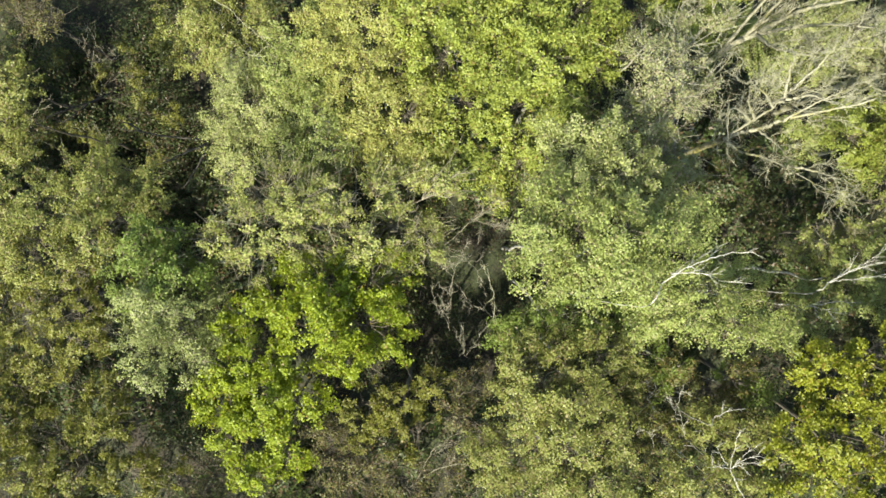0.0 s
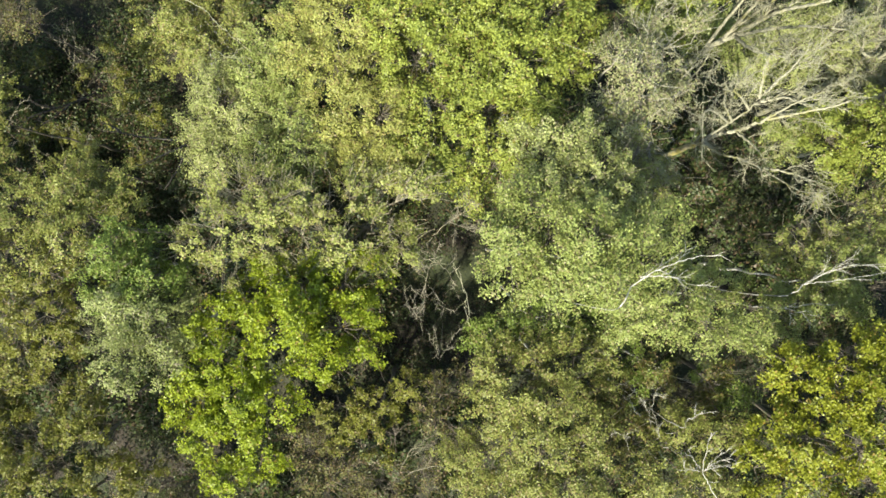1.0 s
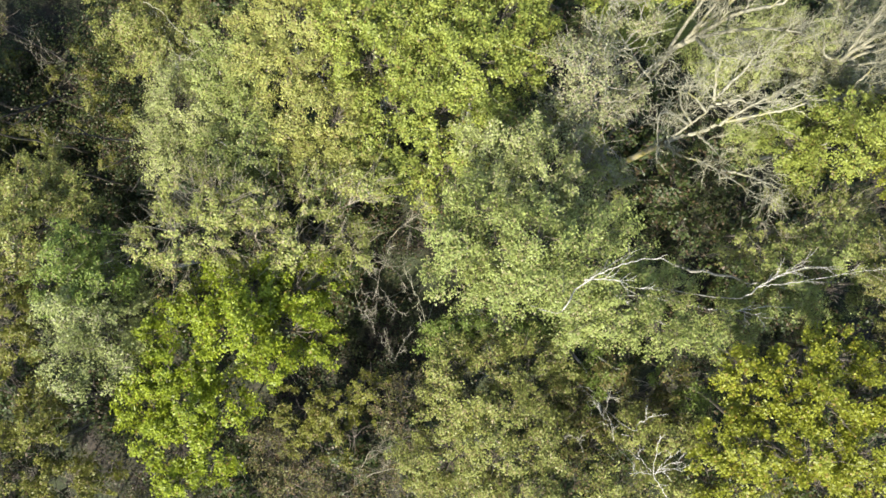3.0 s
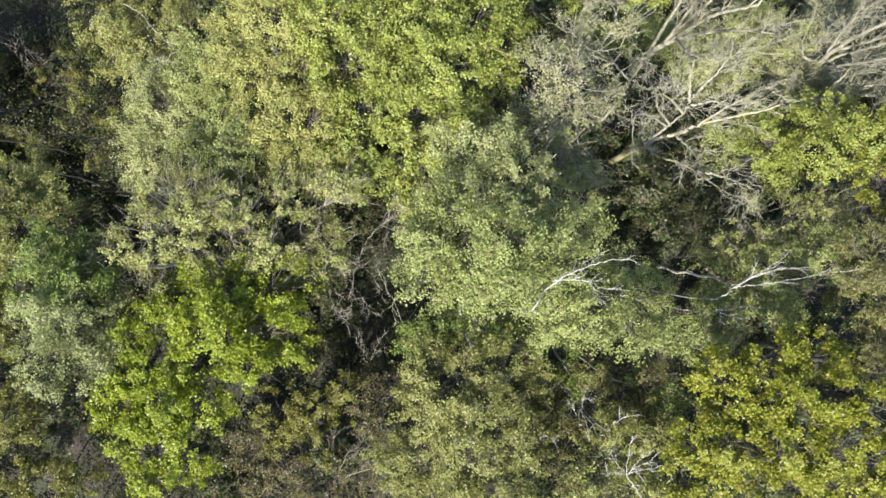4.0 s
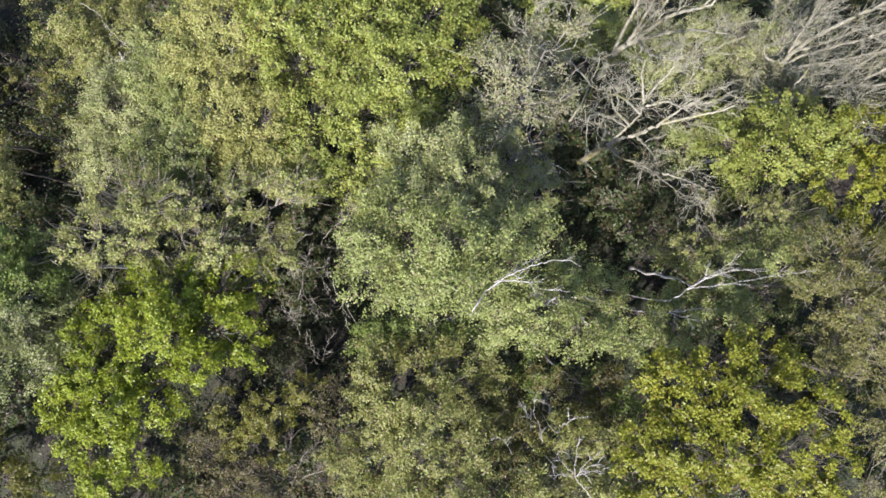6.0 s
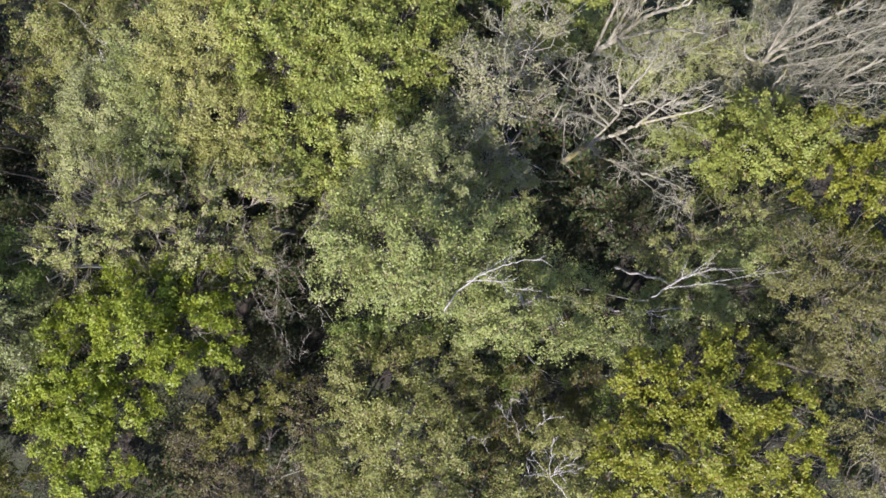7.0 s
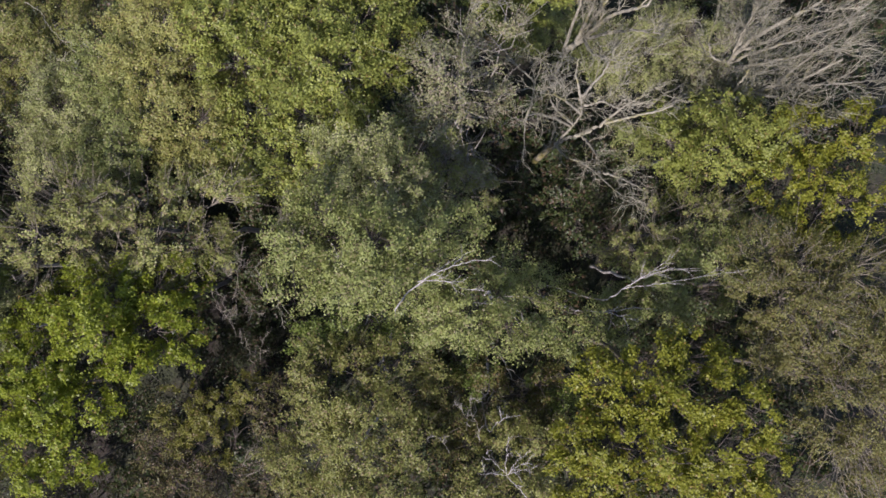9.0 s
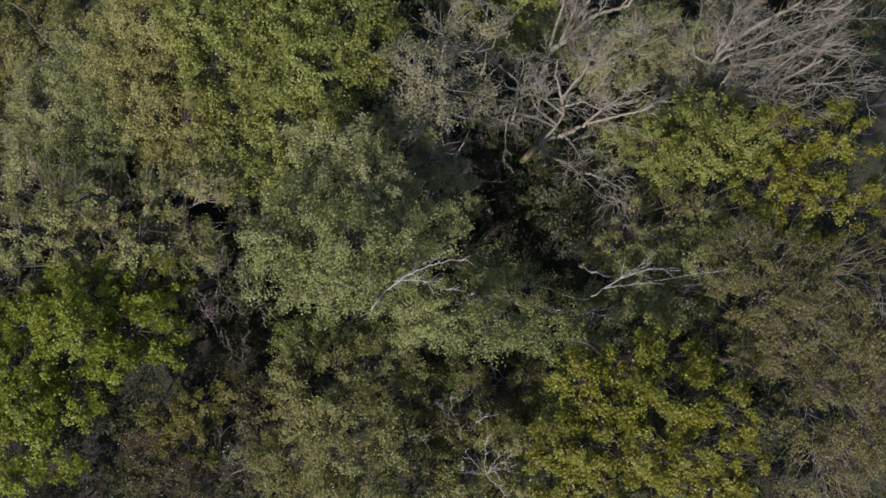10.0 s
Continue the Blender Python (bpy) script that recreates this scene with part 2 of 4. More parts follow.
def leafy_tree(name, kind, label, category, lobes, foot=None, seed=1, group=""):
    """A tree whose crown is made of lobes (x, y, z, radius): trunk, a limb to every lobe, twigs and leaf clumps."""
    rng = np.random.default_rng(seed)
    per, clump_r, count, length, width, flat, gaps, bare, feather = KIND[kind]
    lobes = np.array(lobes, float)
    lobes[:, 3] *= 1.08
    lobes[:, 2] += rng.uniform(-0.55, 0.45, len(lobes)) * (0.6 if "oak" in kind else 1.0)
    middle = lobes[:, :3].mean(0)
    top = lobes[:, 2].max()
    base = np.array([*(foot or (middle[0] + rng.normal() * 0.3, middle[1] + rng.normal() * 0.3)), -0.15])
    tree = new(name)
    tree.location = (base[0], base[1], 0)
    bpy.context.view_layer.update()
    tagged(tree, label, category, group)
    bark = BARK["birch" if name == "birch" else BARK_OF[kind] if BARK_OF[kind] != "birch" else "brown"]
    thick = (0.045 + 0.028 * len(lobes) ** 0.5) * {"birch": 0.55, "hazel": 0.5}.get(name, 0.9)
    head = np.array([middle[0], middle[1], top - 1.4])
    stem = bent(rng, base, head, 9, 0.005)
    taper = np.linspace(1.0, 0.25, 9) * thick
    taper[0] *= 1.5
    part("trunk", tubes([stem], [taper], 8), bark, tree, smooth=True)
    twig_paths, spare, centres, outs = [], [], [], []
    for x, y, z, r in lobes:
        c = np.array([x, y, z])
        k = int(rng.integers(6, 9))
        start = stem[k]
        limb = bent(rng, start, c + np.array([0, 0, -0.2 * r]), 7, 0.03, 0.25)
        part("limb", tubes([limb], [np.linspace(0.5, 0.15, 7) * taper[k]], 6), bark, tree, smooth=True)
        n = max(8, int(per * r * r * 4.2))
        d = rng.normal(size=(n, 3))
        d[:, 2] = np.abs(d[:, 2]) * 0.9 - 0.25
        d /= np.linalg.norm(d, axis=1, keepdims=True)
        reach = rng.beta(4.0, 1.6, (n, 1)) * 1.12 * (0.9 + 0.2 * rng.random((n, 1)))
        p = c + d * reach * np.array([r, r, r * 0.85])
        keep = np.array([noise.noise(Vector(q) * 1.3 + Vector((seed * 3.1, 0, 0))) for q in p]) > -0.5 + gaps
        p, d = p[keep], d[keep]
        for q in p:
            s = limb[int(rng.integers(4, 7))]
            twig_paths.append(bent(rng, s, q, 3, 0.08, 0.05))
            for _ in range(int(rng.poisson(bare))):
                e = q + (q - s) * rng.uniform(0.1, 0.45) + rng.normal(size=3) * 0.22 + np.array([0, 0, 0.12])
                spare.append(bent(rng, q - (q - s) * 0.35, e, 3, 0.07, 0.0))
        centres.append(p)
        outs.append(d)
    twigs = [tubes(twig_paths, [(0.014, 0.009, 0.004)] * len(twig_paths), 3)]
    if spare:
        twigs.append(tubes(spare, [(0.008, 0.006, 0.004)] * len(spare), 3))
    tagged(part("twig", joined(twigs), BARK["grey" if kind == "pale" else "sallow" if kind in ("russet", "twiggy") else "brown"], tree), kind="stuff")
    centres, outs = np.concatenate(centres), np.concatenate(outs)
    m = len(centres)
    sizes = rng.uniform(0.6, 1.35, m)
    number = (count * (1.0 if kind == "dark" else 0.72) * sizes).astype(int)
    which = np.repeat(np.arange(m), number)
    # a clump is a spray: it runs outwards from the stem, droops, and widens to its tip
    spray = (centres - head) * np.array([1, 1, 0.15])
    spray /= np.linalg.norm(spray, axis=1, keepdims=True) + 1e-9
    spray = spray + outs * 0.5 + rng.normal(size=(m, 3)) * 0.75 + np.array([0, 0, -0.25])
    spray /= np.linalg.norm(spray, axis=1, keepdims=True)
    along = rng.uniform(-1.0, 1.0, len(which))
    off = rng.normal(size=(len(which), 3)) * np.array([0.5, 0.5, 0.34]) * (1.0 - 0.45 * np.abs(along))[:, None] / (1.0 + 0.45 * feather)
    spots = centres[which] + (off + (along * feather * 1.5)[:, None] * spray[which]) * (clump_r * sizes[which])[:, None]
    part("crown", leaves(rng, spots, outs[which], length * 1.2, width * 1.2, flat), LEAF[kind], tree)
    return tree


# ---- bare trees ----
def grow(rng, start, way, length, radius, level, out, spread=0.5, kids=5, lift=0.15, k=6, crook=0.12):
    """A branch with its side branches, down to fine twigs; adds (level, path, radii) to out."""
    p, d, step = [start], way / np.linalg.norm(way), length / (k - 1)
    for _ in range(k - 1):
        d = d + rng.normal(size=3) * crook + np.array([0, 0, lift * 0.3])
        d /= np.linalg.norm(d)
        p.append(p[-1] + d * step)
    p = np.array(p)
    out.append((level, p, np.linspace(1.0, 0.4, k) * radius))
    if level > 0:
        branch_off(rng, p, length, radius, level, out, spread, kids, lift, crook)


def branch_off(rng, p, length, radius, level, out, spread, kids, lift, crook, first=0.25):
    for s in np.linspace(first, 1.0, kids):
        f = min(s + rng.normal() * 0.05, 0.999) * (len(p) - 1)
        i = int(np.clip(f, 0, len(p) - 2))
        q = p[i] + (p[i + 1] - p[i]) * (f - i)
        d = (p[i + 1] - p[i]) / np.linalg.norm(p[i + 1] - p[i])
        side = np.cross(d, rng.normal(size=3))
        side /= np.linalg.norm(side) + 1e-9
        d = d + side * spread * rng.uniform(0.5, 1.5) + np.array([0, 0, lift])
        grow(rng, q, d, length * rng.uniform(0.48, 0.78), max(0.006, radius * rng.uniform(0.42, 0.58)), level - 1, out, spread, kids, lift, 6 if level > 2 else 4, crook)


def smooth_way(points, k):
    """A soft curve through some points, in k points."""
    pts = np.array(points, float)
    s = np.linspace(0, len(pts) - 1, k)
    ext = np.vstack([2 * pts[0] - pts[1], pts, 2 * pts[-1] - pts[-2]])
    i = np.minimum(s.astype(int), len(pts) - 2)
    f = (s - i)[:, None]
    a, b, c, d = ext[i], ext[i + 1], ext[i + 2], ext[i + 3]
    return 0.5 * (2 * b + (c - a) * f + (2 * a - 5 * b + 4 * c - d) * f ** 2 + (3 * b - a - 3 * c + d) * f ** 3)


def bare_tree(name, label, category, bark, stems, radius, twig_level=3, spread=0.5, kids=5, lift=0.15, reach=2.2, first=0.45, seed=1, group="", crook=0.12, share=0.55, lead=1.0, tip=0.28, foot_bark=""):
    """A leafless tree: stems are soft curves of a few points, the first from the ground up; finer branches spring from each."""
    rng = np.random.default_rng(seed)
    tree = new(name)
    tree.location = (stems[0][0][0], stems[0][0][1], 0)
    bpy.context.view_layer.update()
    tagged(tree, label, category, group)
    fine = []
    for n, points in enumerate(stems):
        way = smooth_way(points, 6 * len(points))
        r = radius * (1.0 if n == 0 else share * lead if n == 1 else share)
        way[1:-1] += rng.normal(size=(len(way) - 2, 3)) * 0.012
        radii = r * np.linspace(1.0, tip if n == 0 else 0.28, len(way))
        limb = part("trunk" if n == 0 else "limb", tubes([way], [radii], 8), BARK[foot_bark if n == 0 and foot_bark else bark], tree, smooth=True)
        out = []
        branch_off(rng, way, reach, r * 0.45, twig_level, out, spread, kids + 2, lift, crook, first if n == 0 else 0.3)
        for level, p, rr in out:
            if level == twig_level - 1:
                sub_part("branch", tubes([p], [rr], 5), BARK[bark], limb)
            else:
                fine.append((p, rr))
    if fine:
        groups = [[f for f in fine if len(f[0]) == k] for k in (4, 6)]
        twigs = joined([tubes([p for p, _ in g], [rr for _, rr in g], 3) for g in groups if g])
        tagged(part("twig", twigs, BARK["wand" if bark == "poplar" else bark], tree), kind="stuff")
    return tree


# ---- ground ----
def ground_height(x, y):
    return 0.12 * np.sin(x * 0.7 + 1.3) * np.cos(y * 0.55) + 0.08 * np.sin(x * 1.9 + y * 1.3)


def ground_sheet():
    near = np.linspace(-30, 36, 133)
    far = np.array([40, 60, 110, 250, 700, 2000.0])
    xs = np.concatenate([-far[::-1] + 3, near, far + 3])
    ys = np.concatenate([-far[::-1], np.linspace(-26, 26, 105), far])
    gx, gy = np.meshgrid(xs, ys, indexing="ij")
    fade = np.clip(1.6 - np.maximum(np.abs(gx - 3) / 30, np.abs(gy) / 24), 0, 1)
    gz = ground_height(gx, gy) * fade
    verts = np.stack([gx, gy, gz], -1).reshape(-1, 3)
    i, j = np.meshgrid(np.arange(len(xs) - 1), np.arange(len(ys) - 1), indexing="ij")
    n = len(ys)
    quads = np.stack([i * n + j, (i + 1) * n + j, (i + 1) * n + j + 1, i * n + j + 1], -1).reshape(-1, 4)
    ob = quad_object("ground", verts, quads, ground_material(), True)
    tagged(ob, "brown woodland floor of leaf litter with mossy patches, darkened for shade", "ground", kind="structure")


ground_sheet()


def undergrowth(hollows):
    """Low bramble, ivy and nettle between the trees: leaf clumps from ankle to head height."""
    rng = np.random.default_rng(77)
    n = 4800
    spots = np.stack([rng.uniform(-22, 24, n), rng.uniform(-13, 13, n)], 1)
    spots[: n // 3] = np.stack([rng.uniform(-19, -7, n // 3), rng.uniform(1, 12, n // 3)], 1)
    thick = [(hx + rng.normal() * hr * 0.6, hy + rng.normal() * hr * 0.6) for hx, hy, hr in hollows for _ in range(22)]
    keep = np.array([noise.noise(Vector((x * 0.45, y * 0.45, 4.0))) for x, y in spots]) > -0.12
    spots = np.concatenate([spots[keep], thick])
    z = rng.gamma(1.6, 0.45, len(spots)).clip(0.08, 2.6)
    c = np.column_stack([spots, z])
    which = np.repeat(np.arange(len(c)), 62)
    off = rng.normal(size=(len(which), 3)) * np.array([0.26, 0.26, 0.14])
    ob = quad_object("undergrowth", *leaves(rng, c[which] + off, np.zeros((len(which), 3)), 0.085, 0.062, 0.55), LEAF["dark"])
    tagged(ob, "bramble and ivy leaves covering the woodland floor, darkened for shade", "undergrowth", kind="stuff")
    stalks = [bent(rng, np.array([x, y, -0.05]), np.array([x + rng.normal() * 0.3, y + rng.normal() * 0.3, h]), 4, 0.08) for (x, y), h in zip(spots, z)]
    ob = quad_object("bramble_stalks", *tubes(stalks, [(0.012, 0.010, 0.007, 0.004)] * len(stalks), 3), BARK["brown"])
    tagged(ob, "thin brown bramble stalks rising from the woodland floor", "undergrowth", kind="stuff")



def fallen_log(label, a, b, radius, seed):
    """A dead stem lying on the ground, with broken side branches."""
    rng = np.random.default_rng(seed)
    log = new("fallen_log")
    log.location = (a[0], a[1], 0)
    bpy.context.view_layer.update()
    tagged(log, label, "log")
    a, b = np.array([*a, radius * 0.7]), np.array([*b, radius * 0.9])
    stem = bent(rng, a, b, 9, 0.018)
    stem[:, 2] = ground_height(stem[:, 0], stem[:, 1]) + radius * 0.6
    part("stem", tubes([stem], [np.linspace(1.0, 0.4, 9) * radius], 8), BARK["dead"], log, smooth=True)
    for k in (3, 5, 6, 7):
        tip = stem[k] + (b - a) * 0.16 + rng.normal(size=3) * np.array([0.45, 0.45, 0.2]) + np.array([0, 0, 0.3])
        part("branch", tubes([bent(rng, stem[k], tip, 5, 0.06)], [np.linspace(0.4, 0.12, 5) * radius], 5), BARK["dead"], log, smooth=True)
    return log

# ---- the trees ----
leafy_tree("oak", "oak", "young oak in bright yellow-green spring leaf, tufted crown", "tree",
           [(-4.31, -1.01, 14.95, 0.83), (-2.99, -0.86, 15.15, 0.79), (-1.89, -0.8, 14.95, 0.8), (-1.18, -0.74, 14.65, 0.61), (-4.51, -1.7, 15.25, 0.72), (-3.16, -1.94, 15.65, 0.9), (-1.95, -1.96, 15.45, 0.84), (-1.33, -2.38, 14.85, 0.56), (-2.42, -2.7, 15.15, 0.59)], seed=11, group="oaks in the wood")
leafy_tree("oak", "oak", "young oak in bright yellow-green leaf with spreading lobed crown", "tree",
           [(-5.67, -2.22, 14.95, 0.6), (-5.11, -2.91, 15.15, 0.68), (-3.84, -2.98, 15.15, 0.76), (-5.64, -3.77, 15.45, 0.67), (-4.4, -3.87, 15.65, 0.8), (-3.55, -3.83, 15.15, 0.65), (-5.39, -4.53, 15.15, 0.64), (-4.21, -4.77, 15.35, 0.76), (-4.89, -5.51, 14.95, 0.56), (-3.89, -5.52, 14.65, 0.51)], seed=12, group="oaks in the wood")
leafy_tree("oak", "yellow_oak", "golden-green oak, tall tufted crown coming into leaf", "tree",
           [(9.23, -2.9, 15.45, 0.56), (9.94, -2.73, 15.65, 0.42), (10.58, -2.66, 16.15, 0.7), (11.52, -2.53, 16.15, 0.74), (12.42, -2.8, 15.65, 0.53), (10.2, -3.55, 16.45, 0.78), (11.04, -3.64, 16.65, 0.75), (12.06, -3.61, 16.45, 0.69), (13.07, -3.81, 16.15, 0.66), (9.46, -3.8, 15.15, 0.43)], seed=13, group="oaks in the wood")
leafy_tree("oak", "yellow_oak", "golden-yellow oak, broad crown of small leaf tufts", "tree",
           [(8.83, -4.53, 15.65, 0.66), (9.63, -4.68, 16.15, 0.84), (10.73, -4.74, 16.45, 0.82), (12.06, -4.82, 16.15, 0.84), (13.39, -5.08, 15.65, 0.69), (8.68, -5.57, 15.15, 0.64), (9.86, -5.76, 15.45, 0.77), (11.31, -5.84, 15.65, 0.8), (12.83, -5.91, 15.65, 0.76)], seed=14, group="oaks in the wood")
leafy_tree("field_maple", "hornbeam", "fresh green field maple below bare poplar branches", "tree",
           [(14.75, 3.18, 12.85, 0.86), (13.65, 2.91, 12.45, 0.88), (12.31, 3.34, 11.65, 0.91), (12.81, 2.51, 11.65, 0.74), (14.13, 4.0, 11.65, 0.83), (13.32, 3.91, 11.15, 0.76)], seed=15)
leafy_tree("field_maple", "yellow_oak", "yellow-flowering field maple with dense rounded crown", "tree",
           [(15.55, 3.33, 13.45, 0.84), (16.03, 2.3, 13.85, 0.87), (14.77, 2.01, 13.65, 0.76), (15.63, 1.24, 14.05, 0.86), (15.15, 0.8, 13.65, 0.64), (16.26, 0.35, 13.85, 0.75), (16.86, 1.55, 13.85, 0.9), (16.93, 3.26, 13.45, 0.92)], seed=16)
leafy_tree("hornbeam", "hornbeam", "fresh green hornbeam in full leaf with clustered shoots", "tree",
           [(-0.5, 6.12, 14.45, 0.88), (0.68, 6.2, 14.65, 0.9), (0.1, 5.05, 14.65, 0.9), (-0.81, 4.99, 14.25, 0.66), (0.68, 3.89, 14.65, 0.87), (-0.07, 3.08, 14.25, 0.74), (0.66, 2.34, 14.25, 0.81), (1.11, 7.28, 14.25, 0.89), (-0.23, 7.27, 14.05, 0.82)], seed=17)
leafy_tree("hornbeam", "hornbeam", "broad hornbeam, bright green dense leafy crown", "tree",
           [(1.97, 5.86, 14.85, 0.98), (3.28, 5.91, 14.65, 0.94), (4.33, 5.82, 14.45, 0.66), (1.54, 4.83, 14.95, 0.89), (2.69, 4.86, 14.85, 0.98), (3.89, 4.87, 14.45, 0.73), (1.83, 3.64, 14.85, 0.89), (3.08, 3.92, 14.45, 0.76), (2.29, 2.78, 14.25, 0.77), (1.85, 1.92, 13.95, 0.75), (2.43, 7.14, 14.45, 0.88), (3.78, 7.09, 14.15, 0.82)], seed=18)
leafy_tree("birch", "yellow_birch", "birch with fine yellowish young leaves", "tree",
           [(-2.33, 6.26, 13.95, 0.87), (-1.42, 6.23, 14.05, 0.77), (-2.21, 4.99, 14.25, 0.86), (-1.32, 4.7, 14.25, 0.81), (-3.39, 6.64, 13.15, 0.78), (-2.38, 7.4, 13.65, 0.83), (-2.99, 5.43, 13.65, 0.68)], seed=19, group="birches in the wood")
leafy_tree("birch", "yellow_birch", "slender birch, pale yellow-green airy crown", "tree",
           [(-1.99, 3.67, 14.25, 0.81), (-0.94, 3.63, 14.45, 0.76), (-1.4, 2.71, 14.25, 0.81), (-0.52, 2.35, 14.15, 0.67), (-2.33, 2.82, 13.95, 0.67), (-0.52, 4.27, 14.15, 0.59)], seed=20, group="birches in the wood")
leafy_tree("birch", "dull", "grey-green birch with soft drooping sprays", "tree",
           [(-7.59, 7.1, 10.95, 0.94), (-6.51, 6.03, 11.15, 0.88), (-7.53, 6.15, 10.65, 0.69), (-6.34, 7.21, 11.15, 0.85), (-5.02, 6.57, 11.65, 0.83), (-7.87, 8.39, 10.65, 0.95), (-6.0, 8.23, 11.15, 0.93)], seed=21, group="birches in the wood")
leafy_tree("birch", "grey_birch", "pale grey-green birch beside a dark clearing", "tree",
           [(-5.56, 4.09, 12.65, 0.92), (-6.19, 3.45, 12.65, 0.71), (-4.69, 3.57, 12.95, 0.81), (-5.88, 2.82, 12.65, 0.67), (-5.87, 4.82, 12.15, 0.73)], seed=22, group="birches in the wood")
leafy_tree("birch", "birch", "olive-green birch with thin open crown", "tree",
           [(-4.18, 6.2, 12.45, 0.83), (-4.45, 5.04, 12.65, 0.83), (-3.55, 4.93, 13.15, 0.7), (-3.64, 3.8, 13.45, 0.8), (-3.25, 2.76, 13.85, 0.78), (-4.25, 2.57, 13.45, 0.64)], seed=23, group="birches in the wood")
leafy_tree("field_maple", "twiggy", "sparsely leaved maple, brown twigs showing through", "tree",
           [(-4.97, 1.58, 14.65, 0.72), (-4.05, 1.71, 14.85, 0.79), (-5.02, 0.56, 14.95, 0.79), (-4.0, 0.56, 15.05, 0.85), (-5.9, 0.28, 14.45, 0.56), (-3.57, 1.12, 15.05, 0.71), (-4.68, -0.16, 14.65, 0.65), (-3.81, -0.19, 14.65, 0.61)], seed=24)
leafy_tree("field_maple", "twiggy", "thin-leaved maple with many fine grey twigs", "tree",
           [(-2.72, 1.55, 15.05, 0.78), (-1.8, 1.41, 15.05, 0.78), (-2.96, 0.41, 15.25, 0.84), (-1.94, 0.34, 15.05, 0.82), (-0.9, 0.7, 14.85, 0.69), (-0.84, 1.65, 14.65, 0.7), (-0.06, 1.59, 14.45, 0.61), (-0.5, 0.13, 14.45, 0.56), (-2.76, -0.27, 14.85, 0.6), (-1.79, -0.28, 14.65, 0.58), (-1.15, -0.02, 14.55, 0.55)], seed=25)
leafy_tree("birch", "grey_birch", "silvery grey-green birch, dense fine crown", "tree",
           [(2.9, 2.44, 16.45, 0.74), (3.68, 2.69, 16.55, 0.73), (3.44, 1.61, 16.95, 0.76), (4.39, 1.96, 16.65, 0.73), (4.24, 1.04, 16.75, 0.66), (2.7, 1.59, 16.35, 0.61), (4.84, 1.39, 16.35, 0.56)], seed=26, group="birches in the wood")
leafy_tree("birch", "birch", "rounded light green birch edging a dark gap", "tree",
           [(2.22, 0.37, 17.65, 0.67), (2.28, -0.49, 17.75, 0.72), (3.08, 0.25, 17.85, 0.73), (3.2, -0.68, 17.75, 0.74), (2.67, 1.01, 17.35, 0.62)], seed=27, group="birches in the wood")
leafy_tree("birch", "birch", "light green birch with fine hanging sprays", "tree",
           [(3.93, 0.25, 17.85, 0.7), (4.13, -0.62, 17.75, 0.7), (4.94, -0.01, 17.45, 0.67), (5.29, 0.57, 17.25, 0.63), (5.99, 0.71, 16.95, 0.53), (4.84, -0.77, 17.25, 0.52)], seed=28, group="birches in the wood")
leafy_tree("birch", "birch", "grey-green birch with white upper stem showing", "tree",
           [(5.37, -1.28, 16.25, 0.7), (6.15, -1.34, 16.35, 0.75), (6.97, -1.69, 16.25, 0.73), (7.81, -2.07, 15.85, 0.49), (6.87, -0.98, 15.65, 0.63), (5.17, -1.86, 15.85, 0.52), (8.4, -2.39, 15.65, 0.36), (7.16, -0.43, 14.85, 0.52), (8.16, -0.84, 14.45, 0.59), (9.03, -1.43, 14.25, 0.59)], seed=29, group="birches in the wood")
leafy_tree("birch", "green", "small mid-green birch in the shade of taller crowns", "tree",
           [(2.47, -2.15, 13.65, 0.68), (3.74, -1.9, 13.15, 0.65), (1.78, -2.46, 13.65, 0.53), (4.75, -1.94, 12.65, 0.63)], seed=30, group="birches in the wood")
leafy_tree("birch", "dull", "olive-green birch with dense fine foliage", "tree",
           [(2.15, -3.04, 13.85, 0.78), (3.1, -2.98, 14.25, 0.86), (4.26, -2.89, 13.85, 0.78), (2.28, -4.09, 14.25, 0.86), (3.35, -4.08, 14.65, 0.9), (4.44, -3.89, 14.15, 0.77), (5.24, -3.1, 13.45, 0.58)], seed=31, group="birches in the wood")
leafy_tree("birch", "dull", "yellow-olive birch, broad soft crown", "tree",
           [(2.28, -5.34, 14.25, 0.89), (3.42, -5.17, 14.65, 0.9), (4.65, -5.12, 14.25, 0.81), (1.86, -6.41, 13.65, 0.73), (3.05, -6.39, 13.95, 0.87), (4.29, -6.34, 14.15, 0.86), (1.25, -5.7, 13.45, 0.58)], seed=32, group="birches in the wood")
leafy_tree("birch", "olive", "dark olive birch crown with bare white branches", "tree",
           [(6.68, -4.49, 11.85, 0.79), (7.64, -4.09, 12.25, 0.77), (8.28, -3.68, 12.25, 0.61), (6.09, -5.5, 13.05, 0.81), (5.82, -4.77, 12.45, 0.64), (5.46, -4.01, 12.65, 0.57), (6.86, -3.33, 12.45, 0.54), (8.72, -4.57, 12.65, 0.57)], seed=33, group="birches in the wood")
leafy_tree("hazel", "green", "mid-green hazel in the shade between two birches", "tree",
           [(8.54, -3.89, 12.45, 0.58), (9.09, -4.33, 12.25, 0.48), (6.1, -3.2, 12.25, 0.55), (6.7, -3.89, 12.45, 0.51)], seed=34)
leafy_tree("birch", "dull", "grey-green birch around a bare white stem", "tree",
           [(7.18, -5.2, 13.65, 0.83), (8.32, -5.2, 13.65, 0.79), (6.57, -6.42, 13.65, 0.83), (7.94, -6.42, 13.65, 0.83)], seed=35, group="birches in the wood")
